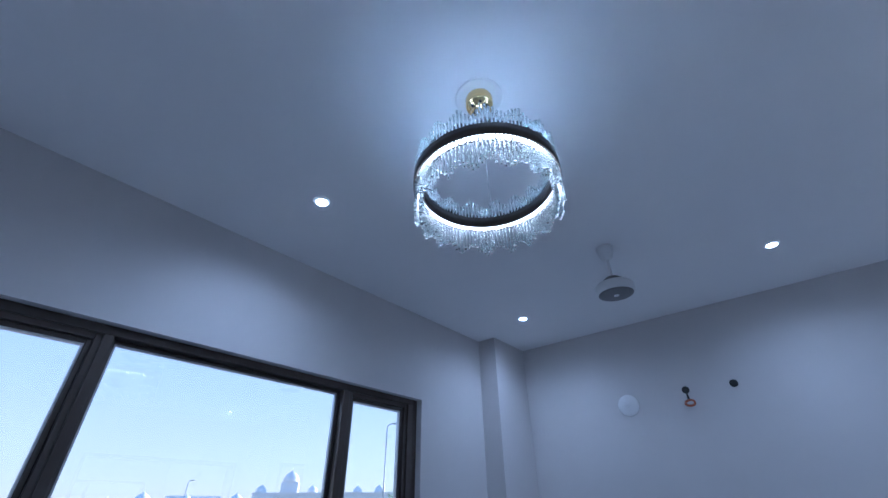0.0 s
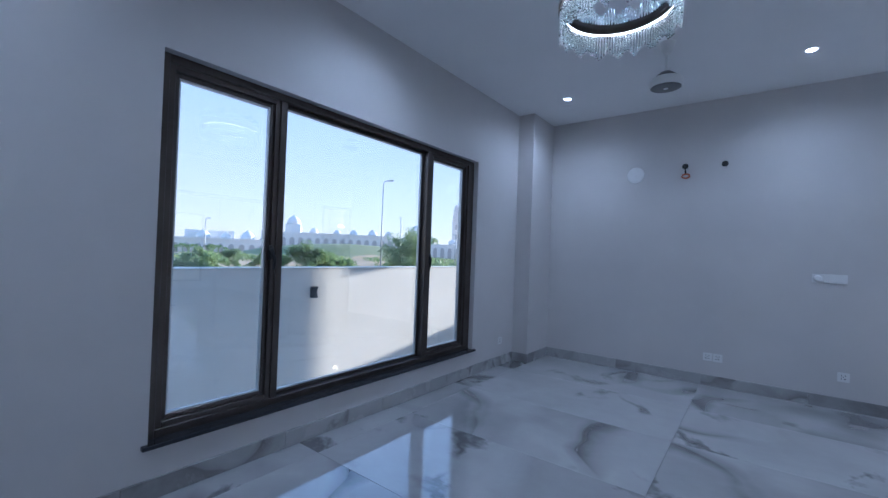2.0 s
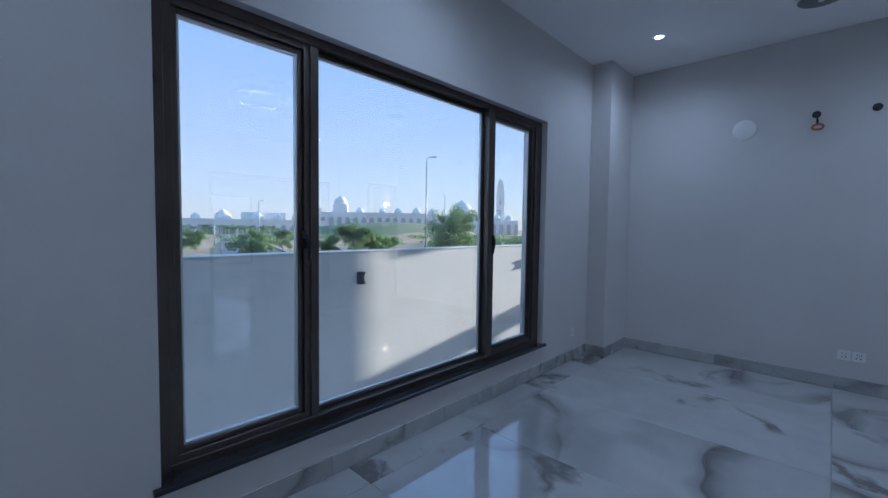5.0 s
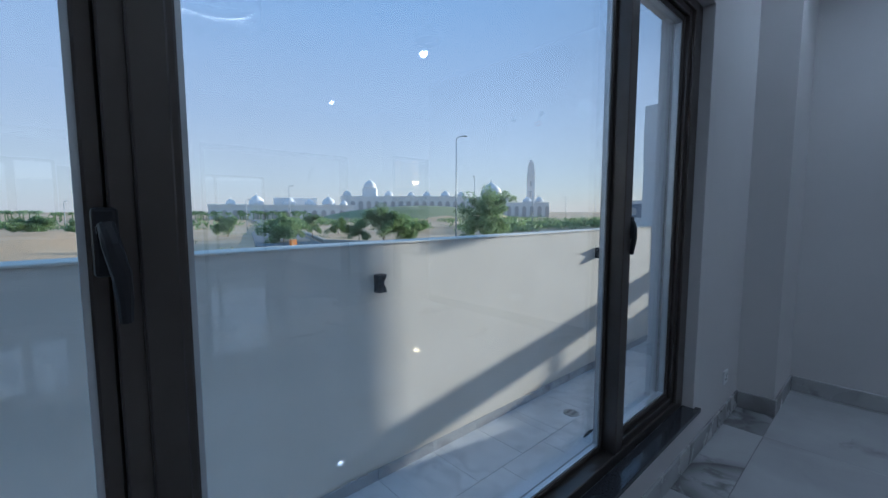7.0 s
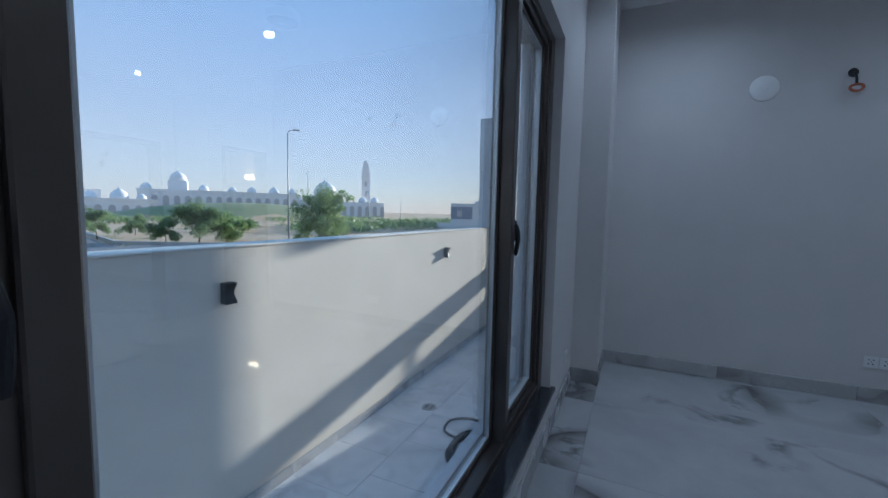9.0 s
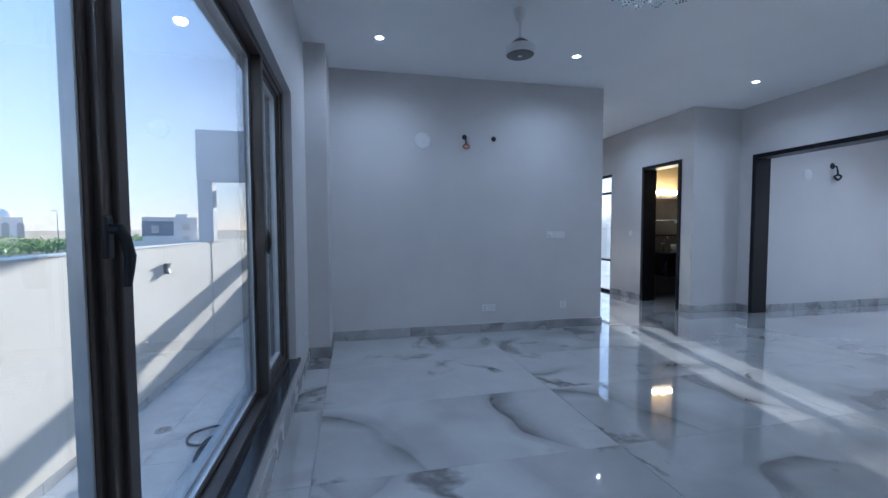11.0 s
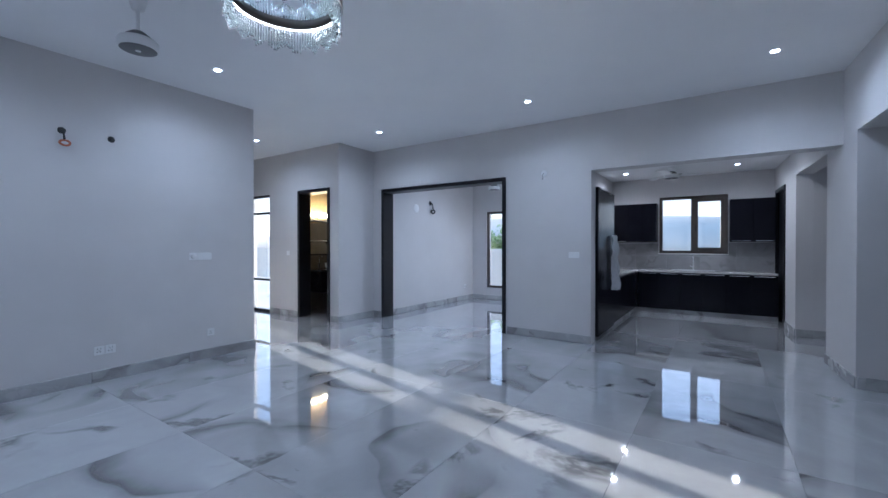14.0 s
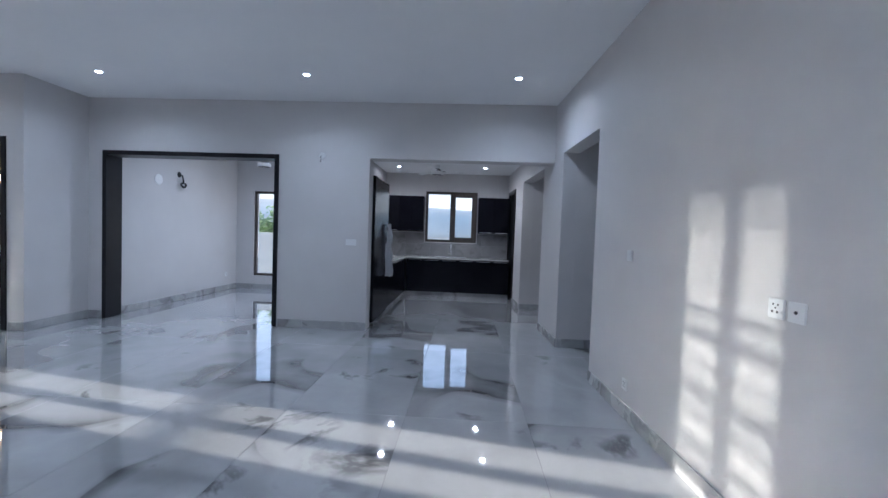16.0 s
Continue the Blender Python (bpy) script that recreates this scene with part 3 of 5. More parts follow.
# ---- door frames ----
def door_frame(name, axis, c0, c1, u0, u1, top, w=0.06):
    """Black lacquered lining with architraves proud of the wall on both sides."""
    d = tagged(new(name), kind="structure")
    for a, b in ((u0, u0 + w), (u1 - w, u1)):
        part("jamb", bevelled([(c0 - 0.02, c1 + 0.02, a, b, 0.002, top) if axis == "x" else (a, b, c0 - 0.02, c1 + 0.02, 0.002, top)], 0.003), BLACKF, d)
    part("head", bevelled([(c0 - 0.02, c1 + 0.02, u0 + w, u1 - w, top - w, top) if axis == "x" else (u0 + w, u1 - w, c0 - 0.02, c1 + 0.02, top - w, top)], 0.003), BLACKF, d)
    return d


door_frame("door_1", "x", XE, XE + 0.24, -2.397, 0.182, DT + 0.022)
bd = door_frame("door_2", "x", XB, XB + 0.22, 0.628, 1.527, DT + 0.002)
leaf = part("door_leaf", bevelled([(XB + 0.24, XB + 1.06, 0.665, 0.705, 0.01, DT - 0.06)], 0.003), BLACKF, bd, "black door leaf standing open")
part("door_handle", tube([(XB + 1.0, 0.705, 1.05), (XB + 1.0, 0.76, 1.05), (XB + 0.88, 0.76, 1.05)], 0.009), CHROME, leaf)
kd = door_frame("door_3", "y", YS - 0.2, YS, 9.432, 10.298, 2.378)
part("door_leaf", bevelled([(9.495, 10.235, YS - 0.07, YS - 0.03, 0.01, 2.315)], 0.003), BLACKF, kd)
kd.matrix_world = SKEW


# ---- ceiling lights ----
# the first is out of view, added on the row's spacing
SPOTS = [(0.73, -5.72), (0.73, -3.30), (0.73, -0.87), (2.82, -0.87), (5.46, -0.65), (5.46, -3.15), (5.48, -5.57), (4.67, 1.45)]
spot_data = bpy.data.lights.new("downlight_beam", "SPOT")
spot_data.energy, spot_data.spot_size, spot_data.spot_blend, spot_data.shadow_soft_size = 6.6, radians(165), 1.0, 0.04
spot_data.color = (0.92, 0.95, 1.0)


# stronger copy, its power chosen to brighten the lounge
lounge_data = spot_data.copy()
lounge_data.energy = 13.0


def downlight(x, y, z, data=spot_data, group="downlights"):
    d = thing("downlight", "round white recessed LED downlight in the ceiling", "downlight", pose(x, y, z), group)
    part("trim_ring", lathe([(0.033, -0.004), (0.036, -0.008), (0.046, -0.007), (0.051, -0.001), (0.051, 0.0)]), PLASTIC, d, smooth=True)
    part("lens", cyl(bmesh.new(), 0.033, -0.0075, -0.003, seg=24), LEDSPOT, d, "glowing white lens")
    lamp = new("downlight_beam", data)
    lamp.matrix_world = look((x, y, z - 0.02), (x, y, 0))


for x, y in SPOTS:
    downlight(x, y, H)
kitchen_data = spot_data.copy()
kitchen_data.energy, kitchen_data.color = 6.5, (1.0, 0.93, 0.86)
# added lounge lights, out of view, placed to brighten the room
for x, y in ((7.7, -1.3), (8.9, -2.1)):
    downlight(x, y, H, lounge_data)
for x, y in ((9.5, -3.57), (9.5, -5.40), (8.3, -3.60), (8.3, -5.50)):
    downlight(x, y, 2.80, kitchen_data)

# chandelier: brass canopy, wires, dark hoop with an LED edge, a fringe of glass rods
CX, CY, CZ, CR = 1.915, -3.285, 2.612, 0.29
ch = thing("chandelier", "round dark bronze chandelier with glowing rim and glass rods", "chandelier", pose(CX, CY, H))
part("ceiling_rose", lathe([(0.10, -0.002), (0.108, -0.008), (0.112, -0.004), (0.113, 0.0)]), PLASTIC, ch, "white plaster rose", True)
cp = part("canopy", lathe([(0.058, -0.060), (0.062, -0.056), (0.063, -0.010), (0.060, -0.003)]), BRASS, ch, "polished brass canopy", True)
for k in range(5):
    a = k * 1.2566 + 0.4
    part("screw", cyl(bmesh.new(), 0.006, -0.0665, -0.060, 0.036 * math.cos(a), 0.036 * math.sin(a), 10), DARKDOT, cp)
dz = CZ - H
for k in range(4):
    a = k * math.pi / 2 + 0.5
    part("wire", tube([(0.03 * math.cos(a), 0.03 * math.sin(a), -0.06), (CR * math.cos(a), CR * math.sin(a), dz + 0.03)], 0.0012, 5), STEEL, ch)


def hoop(r0, r1, z0, z1, seg=96):
    bm = bmesh.new()
    rings = [[bm.verts.new((r * math.cos(2 * math.pi * i / seg), r * math.sin(2 * math.pi * i / seg), z)) for i in range(seg)] for r, z in ((r0, z0), (r1, z0), (r1, z1), (r0, z1))]
    for j in range(4):
        a, b = rings[j], rings[(j + 1) % 4]
        for i in range(seg):
            bm.faces.new((a[i], a[(i + 1) % seg], b[(i + 1) % seg], b[i]))
    bmesh.ops.recalc_face_normals(bm, faces=bm.faces)
    return bm


part("outer_hoop", hoop(CR - 0.003, CR, dz - 0.004, dz + 0.050), RINGMET, ch, "dark bronze hoop", True)
part("inner_hoop", hoop(CR - 0.034, CR - 0.031, dz - 0.004, dz + 0.050), RINGMET, ch, "dark bronze hoop", True)
part("spacer", hoop(CR - 0.030, CR - 0.004, dz + 0.020, dz + 0.030), RINGMET, ch)
# unseen upper strip, added to lift the ceiling's brightness
part("uplight", hoop(CR - 0.029, CR - 0.005, dz + 0.031, dz + 0.034), UPFILL, ch, "added glowing strip that brightens the ceiling", True)
part("led_rim", hoop(CR - 0.025, CR - 0.010, dz - 0.003, dz + 0.002), LED, ch, "glowing LED strip between the hoops", True)
rod_meshes = {}
random.seed(4)
fringe = bmesh.new()
for ringr, count in ((CR - 0.0075, 124), (CR - 0.0265, 108)):
    for k in range(count):
        a = 2 * math.pi * k / count
        wave = abs(2.0 * ((a * 17 / (2 * math.pi) + 0.12 * math.sin(a * 4)) % 1.0) - 1.0)
        up = 0.095 + 0.050 * (1 - wave) + random.uniform(-0.006, 0.006)
        dn = round((0.082 + 0.048 * wave + random.uniform(-0.006, 0.006)) / 0.008) * 0.008
        if dn not in rod_meshes:
            rm = bmesh.new()
            bmesh.ops.create_cone(rm, cap_ends=True, segments=7, radius1=0.0038, radius2=0.0038, depth=dn - 0.005, matrix=Matrix.Translation((0, 0, -(dn + 0.005) / 2)))
            rm.faces.ensure_lookup_table()
            foot = min(rm.faces, key=lambda f: f.calc_center_median().z)
            bmesh.ops.inset_individual(rm, faces=[foot], thickness=-0.0014, depth=0.002)
            bmesh.ops.translate(rm, verts=foot.verts, vec=(0, 0, -0.006))
            rod_meshes[dn] = mesh_of(rm, "glass_rod", CRYSTAL, True)
        rod = new("glass_rod", rod_meshes[dn])
        rod.parent = ch
        x, y = ringr * math.cos(a), ringr * math.sin(a)
        rod.location = (x, y, dz)
        cyl(fringe, 0.0038, dz + 0.036, dz + up, x, y, 6)
        cyl(fringe, 0.0050, dz + up, dz + up + 0.008, x, y, 6)
tagged(part("rod_fringe", fringe, CRYSTAL, ch, "fringe of clear glass rods above the hoop", True), kind="stuff")


def ceiling_fan(x, y, z, drop, label, blades=()):
    f = thing("ceiling_fan", label, "ceiling fan", pose(x, y, z))
    part("canopy", lathe([(0.022, -0.10), (0.040, -0.085), (0.056, -0.03), (0.060, -0.004), (0.060, 0.0)]), PLASTIC, f, smooth=True)
    part("rod", cyl(bmesh.new(), 0.011, -drop + 0.05, -0.095, seg=12), PLASTIC, f)
    part("motor_cap", lathe([(0.085, -drop - 0.005), (0.082, -drop + 0.02), (0.045, -drop + 0.05), (0.02, -drop + 0.062)]), GREYF, f, "dark grey motor cap", True)
    part("motor", lathe([(0.118, -drop - 0.075), (0.128, -drop - 0.068), (0.130, -drop - 0.02), (0.118, -drop - 0.005)]), PLASTIC, f, smooth=True)
    part("bottom_plate", lathe([(0.02, -drop - 0.084), (0.10, -drop - 0.080), (0.116, -drop - 0.0755)]), GREYF, f, "grey bottom plate", True)
    part("badge", cyl(bmesh.new(), 0.018, -drop - 0.087, -drop - 0.083, 0.0, 0.0, 16), PLASTIC, f)
    for k in range(3 if blades else 0):
        a = 2 * math.pi * k / 3 + 0.5
        br = bevelled([(0.10, 0.165, -0.028, 0.028, -drop - 0.012, -drop - 0.004)], 0.002)
        bmesh.ops.rotate(br, verts=br.verts, matrix=Matrix.Rotation(a, 3, "Z"))
        part("blade_bracket", br, GREYF, f)
    for a in blades:
        bl = bevelled([(0.16, 0.62, -0.055, 0.055, -drop - 0.016, -drop - 0.008)], 0.003)
        bmesh.ops.rotate(bl, verts=bl.verts, matrix=Matrix.Rotation(a, 3, "Z") @ Matrix.Rotation(0.16, 3, "X"))
        part("blade", bl, PLASTIC, f)


ceiling_fan(1.86, -1.62, H, 0.30, "white ceiling fan motor without blades on a rod")
ceiling_fan(9.05, -0.86, H, 0.45, "white ceiling fan motor without blades in the lounge")
ceiling_fan(9.3, -4.40, 2.80, 0.115, "white three-bladed ceiling fan low in the kitchen", (-1.42, 0.70, 2.85))


# ---- wall fittings ----
def face(m_axis, c, u, z):
    """Pose on a wall: local x along the wall, local -y out of it."""
    return {"tv": pose(u, c, z), "east": pose(c, u, z, 0, 0, -90), "south": SKEW @ pose(u, c, z, 0, 0, 180), "west": pose(c, u, z, 0, 0, 90)}[m_axis]


def plate(bm, w, h, d=0.010):
    box(bm, -w / 2, w / 2, -d, 0, -h / 2, h / 2)
    bmesh.ops.recalc_face_normals(bm, faces=bm.faces)
    bmesh.ops.bevel(bm, geom=list(bm.edges), offset=0.003, segments=2, affect="EDGES")
    return bm


def socket(where, c, u, z, group=""):
    s = thing("power_socket", "white square multi-pin power socket on the wall", "socket", face(where, c, u, z), group)
    part("plate", plate(bmesh.new(), 0.086, 0.086), PLASTIC, s)
    for x, zz, r in ((-0.013, 0.018, 0.0045), (0.013, 0.018, 0.0045), (-0.016, -0.014, 0.0055), (0.010, -0.014, 0.0055), (0.0, 0.003, 0.004)):
        hb = bmesh.new()
        bmesh.ops.create_cone(hb, cap_ends=True, segments=8, radius1=r, radius2=r, depth=0.002, matrix=Matrix.Translation((x, -0.0105, zz)) @ Matrix.Rotation(math.pi / 2, 4, "X"))
        part("pin_hole", hb, DARKDOT, s)
    part("rocker", boxes((0.024, 0.034, -0.012, -0.010, -0.022, -0.004)), PLASTIC, s)


def switch_bank(where, c, u, z, w, n, dial=False):
    s = thing("light_switch", "white wall switch plate with rockers" + (" and a round dimmer" if dial else ""), "switch", face(where, c, u, z))
    if dial:
        d = part("dimmer", plate(bmesh.new(), 0.086, 0.086), PLASTIC, s)
        d.location = (-w / 2 - 0.045, 0, 0)
        k = lathe([(0.030, 0.0), (0.030, 0.006), (0.022, 0.016), (0.018, 0.017)])
        bmesh.ops.rotate(k, verts=k.verts, matrix=Matrix.Rotation(math.pi / 2, 3, "X"))
        bmesh.ops.translate(k, verts=k.verts, vec=(0, -0.010, 0))
        part("knob", k, PLASTIC, d, smooth=True)
    part("plate", plate(bmesh.new(), w, 0.086), PLASTIC, s)
    for i in range(n):
        x = -w / 2 + w * (i + 0.5) / n
        part("rocker", bevelled([(x - w / n * 0.42, x + w / n * 0.42, -0.0125, -0.0095, -0.030, 0.030)], 0.001), PLASTIC, s)


switch_bank("tv", 0.0, 3.10, 1.235, 0.165, 4, True)
for u in (2.085, 2.178):
    socket("tv", 0.0, u, 0.31, "paired sockets")
socket("tv", 0.0, 3.17, 0.31)
socket("west", 0.0, -0.95, 0.30)
switch_bank("east", XE, -3.445, 1.23, 0.15, 3)
switch_bank("south", YS, 4.05, 1.27, 0.086, 1)
socket("south", YS, 4.03, 0.26)
socket("south", YS, 2.62, 1.115)
tv = thing("cable_outlet", "white square television outlet plate beside a socket", "outlet", face("south", YS, 2.515, 1.115))
part("plate", plate(bmesh.new(), 0.086, 0.086), PLASTIC, tv)
jb = bmesh.new()
bmesh.ops.create_cone(jb, cap_ends=True, segments=12, radius1=0.008, radius2=0.006, depth=0.006, matrix=Matrix.Translation((0, -0.012, 0)) @ Matrix.Rotation(math.pi / 2, 4, "X"))
part("jack", jb, DARKDOT, tv)
switch_bank("east", XB, 1.83, 1.22, 0.086, 1)
socket("tv", 0.19, 9.5, 0.35)


def blank_disc(where, c, u, z, r):
    d = thing("wall_cover", "round white blanking cover on the wall", "cover plate", face(where, c, u, z))
    b = lathe([(r, 0.0), (r, 0.006), (r * 0.93, 0.011), (r * 0.25, 0.012)], 36)
    bmesh.ops.rotate(b, verts=b.verts, matrix=Matrix.Rotation(math.pi / 2, 3, "X"))
    part("cap", b, PLASTIC, d, smooth=True)
    b = lathe([(r * 0.22, 0.0115), (r * 0.22, 0.014), (r * 0.16, 0.015)], 20)
    bmesh.ops.rotate(b, verts=b.verts, matrix=Matrix.Rotation(math.pi / 2, 3, "X"))
    part("boss", b, PLASTIC, d, smooth=True)


blank_disc("tv", 0.0, 1.288, 2.385, 0.098)
blank_disc("tv", 0.19, 7.50, 2.15, 0.09)


def pipe_stub(where, c, u, z, coil, label, end=COPPER):
    p = thing("pipe_stub", label, "pipe", face(where, c, u, z))
    hb = lathe([(0.030, 0.0), (0.032, 0.004), (0.020, 0.005)], 18)
    bmesh.ops.rotate(hb, verts=hb.verts, matrix=Matrix.Rotation(math.pi / 2, 3, "X"))
    part("wall_sleeve", hb, DARKDOT, p, smooth=True)
    if coil:
        part("lagged_pipe", tube([(0, -0.004, 0), (0.004, -0.035, -0.01), (0.008, -0.045, -0.06), (0.010, -0.045, -0.09)], 0.009), RUBBER, p)
        pts = [(0.012 + 0.038 * math.cos(t), -0.045 - 0.008 * math.sin(2 * t), -0.120 + 0.024 * math.sin(t)) for t in [i * 2 * math.pi / 14 for i in range(14)]]
        part("coil", tube(pts, 0.010, 8, True), end, p, "looped end")
    else:
        part("plug", tube([(0, -0.003, 0), (0.003, -0.022, -0.004)], 0.018, 10), RUBBER, p)
    return p


pipe_stub("tv", 0.0, 1.815, 2.445, True, "dark pipe hole with a copper pipe end hanging out")
pipe_stub("tv", 0.0, 2.195, 2.44, False, "small dark plugged pipe hole in the wall")
pipe_stub("tv", 0.19, 8.0, 2.30, True, "looped dark cable hanging from the lounge wall", RUBBER).scale = (1.6, 1.6, 1.6)
hk = thing("lamp_wires", "white wall box with loose lamp wires hanging out", "wires", face("east", XE, -3.01, 2.42))
hb = lathe([(0.045, 0.0), (0.045, 0.006), (0.038, 0.008)], 20)
bmesh.ops.rotate(hb, verts=hb.verts, matrix=Matrix.Rotation(math.pi / 2, 3, "X"))
part("box_cover", hb, PLASTIC, hk, smooth=True)
for s_, m_ in ((-0.008, DARKDOT), (0.008, PLASTIC)):
    part("wire", tube([(s_, -0.006, 0.0), (s_ * 2.0, -0.03, -0.02), (s_ * 1.2, -0.035, -0.07), (s_ * 2.6, -0.03, -0.095)], 0.004, 6), m_, hk)


# ---- bathroom glimpse ----
tagged(part("wall_bathroom_dado", boxes((XB + 0.24, 7.386, 2.186, 2.1985, 0.0, 1.93), (7.386, 7.3985, 0.67, 2.1985, 0.0, 1.93)), BATHDARK), kind="structure")
van = thing("vanity", "black wall-hung vanity with pale basin top", "vanity", pose(7.75, 1.71, 0, 0, 0, 90))
part("cabinet", bevelled([(-0.25, 0.48, 0.68, 1.70, 0.42, 0.84)], 0.004), CABINET, van)
part("countertop", bevelled([(-0.28, 0.49, 0.67, 1.72, 0.842, 0.875)], 0.004), GRANITE, van, "dark stone top")
part("basin", lathe([(0.12, 0.0), (0.19, 0.02), (0.21, 0.11), (0.20, 0.115), (0.17, 0.03)]), PLASTIC, van, "white bowl basin", True).location = (0.1, 1.05, 0.876)
fa = thing("faucet", "chrome gooseneck faucet on the vanity", "faucet", pose(6.42, 1.98, 0.876, 0, 0, 90))
part("spout", tube([(0, 0, 0), (0, 0, 0.20), (-0.03, 0, 0.25), (-0.09, 0, 0.26), (-0.13, 0, 0.22)], 0.012), CHROME, fa, smooth=True)
part("lever", tube([(0.0, 0.0, 0.12), (0.05, 0.02, 0.14)], 0.008), CHROME, fa)
mi = thing("bathroom_mirror", "dark framed mirror above the vanity", "mirror", pose(6.55, 2.198, 0, 0, 0, 90))
part("mirror_frame", bevelled([(-0.022, 0, -0.42, 0.42, 1.15, 1.90)], 0.004), BLACKF, mi)
part("mirror_pane", boxes((-0.026, -0.0225, -0.39, 0.39, 1.18, 1.87)), MIRROR, mi)
vl = thing("vanity_light", "warm glowing bar lamp over the mirror", "wall lamp", pose(6.50, 2.198, 2.02, 0, 0, 90))
part("back_plate", bevelled([(-0.02, 0, -0.36, 0.36, -0.03, 0.03)], 0.004), CHROME, vl)
for k in range(4):
    part("bulb", (lambda b: (bmesh.ops.create_uvsphere(b, u_segments=14, v_segments=8, radius=0.05, matrix=Matrix.Translation((-0.07, -0.27 + 0.18 * k, 0.0))), b)[1])(bmesh.new()), WARM, vl, "warm glowing globe", True)
sh = thing("bathroom_shelf", "pale narrow shelf in front of the bathroom mirror", "shelf", pose(6.55, 2.168, 1.46))
part("board", bevelled([(-0.38, 0.38, -0.11, 0.0, 0.0, 0.018)], 0.003), PLASTIC, sh)
for x in (-0.3, 0.3):
    part("bracket", bevelled([(x - 0.008, x + 0.008, -0.09, 0.0, -0.05, -0.001)], 0.002), CHROME, sh)
bl = bpy.data.lights.new("vanity_glow", "AREA")      # the bulbs' light, thrown on the wall behind and above them
bl.shape, bl.size, bl.size_y, bl.energy, bl.color = "RECTANGLE", 0.74, 0.10, 1.1, (1.0, 0.70, 0.36)
new("vanity_glow", bl).matrix_world = look((6.5, 2.02, 2.10), (6.5, 2.198, 2.42))


# ---- kitchen ----
KF, KB = 9.85, 10.45     # front and back of the run under the window
KN, KNF = -3.12, -3.72   # left run


def cabinet(name, label, x0, x1, y0, y1, z0, z1, side, fronts, handle_top=True):
    """A carcass with separate door fronts and slim bar handles; side: the face the fronts are on."""
    c = thing(name, label, "cabinet")
    t = 0.02
    if side == "x":
        part("body", bevelled([(x0 + t, x1, y0, y1, z0, z1)], 0.003), CABINET, c)
        w = (y1 - y0) / fronts
        for i in range(fronts):
            d = part("door", bevelled([(x0 - 0.001, x0 + t - 0.002, y0 + i * w + 0.002, y0 + (i + 1) * w - 0.002, z0 + 0.002, z1 - 0.002)], 0.002), CABINET, c)
            zz = z1 - 0.03 if handle_top else z0 + 0.016
            part("bar_handle", bevelled([(x0 - 0.022, x0 - 0.010, y0 + i * w + 0.1 * w, y0 + (i + 1) * w - 0.1 * w, zz, zz + 0.012)], 0.002), CHROME, d, "slim steel bar handle")
    else:
        part("body", bevelled([(x0, x1, y0 + t, y1, z0, z1)], 0.003), CABINET, c)
        w = (x1 - x0) / fronts
        for i in range(fronts):
            d = part("door", bevelled([(x0 + i * w + 0.002, x0 + (i + 1) * w - 0.002, y0 - 0.001, y0 + t - 0.002, z0 + 0.002, z1 - 0.002)], 0.002), CABINET, c)
            zz = z1 - 0.03 if handle_top else z0 + 0.016
            part("bar_handle", bevelled([(x0 + i * w + 0.1 * w, x0 + (i + 1) * w - 0.1 * w, y0 - 0.022, y0 - 0.010, zz, zz + 0.012)], 0.002), CHROME, d, "slim steel bar handle")
    return c


BASE = "black gloss kitchen base cabinet on a recessed plinth"
UPPER = "black gloss kitchen wall cabinet with slim steel handle"
for a, b in ((KS + 0.02, -5.26), (-5.26, -4.50), (-4.50, -3.74)):
    cabinet("base_cabinet", BASE, KF, KB - 0.002, a, b, 0.10, 0.828, "x", 2)
for a, b in ((7.72, 8.42), (8.42, 9.12), (9.12, 9.83)):
    cabinet("base_cabinet", BASE, a, b, KNF, KN - 0.002, 0.10, 0.828, "y", 1)
cabinet("tall_cabinet", "tall black gloss larder cabinet beside the kitchen opening", 6.66, 7.18, KNF, KN - 0.002, 0.06, 2.20, "y", 1)
cabinet("tall_cabinet", "tall black gloss oven cabinet with wrapped appliance", 7.18, 7.70, KNF, KN - 0.002, 0.06, 2.20, "y", 1)
cabinet("wall_cabinet", UPPER, 10.10, KB - 0.002, -4.055, -3.52, 1.43, 2.24, "x", 2, False)
cabinet("wall_cabinet", UPPER, 10.10, KB - 0.002, -3.52, -3.14, 1.43, 2.24, "x", 1, False)
cabinet("wall_cabinet", UPPER, 10.10, KB - 0.002, KS + 0.02, -5.66, 1.43, 2.24, "x", 1, False)
cabinet("wall_cabinet", UPPER, 10.10, KB - 0.002, -5.66, -5.30, 1.43, 2.24, "x", 1, False)
plinth = tagged(part("kitchen_plinth", boxes((KF + 0.05, KB, KS + 0.012, KNF + 0.05, 0.002, 0.098), (6.70, KF + 0.05, KNF + 0.05, KN - 0.002, 0.002, 0.058)), SKIRT), "pale stone plinth under the kitchen cabinets", "plinth")
tagged(part("worktop", bevelled([(KF - 0.02, KB - 0.003, KS + 0.015, KN - 0.003, 0.830, 0.868), (7.70, KF - 0.02, KNF - 0.02, KN - 0.003, 0.830, 0.868)], 0.004), COUNTER), "pale stone L-shaped kitchen worktop", "worktop")
ks = thing("kitchen_sink", "steel sink set into the worktop under the window", "sink", pose(10.15, -4.7, 0.869))
part("rim", bevelled([(-0.2, 0.16, -0.38, -0.365, 0.0, 0.006), (-0.2, 0.16, 0.365, 0.38, 0.0, 0.006), (-0.2, -0.185, -0.365, 0.365, 0.0, 0.006), (0.145, 0.16, -0.365, 0.365, 0.0, 0.006)], 0.001), CHROME, ks)
part("bowl", boxes((-0.185, 0.145, -0.365, 0.365, 0.0, 0.002)), STEEL, ks)
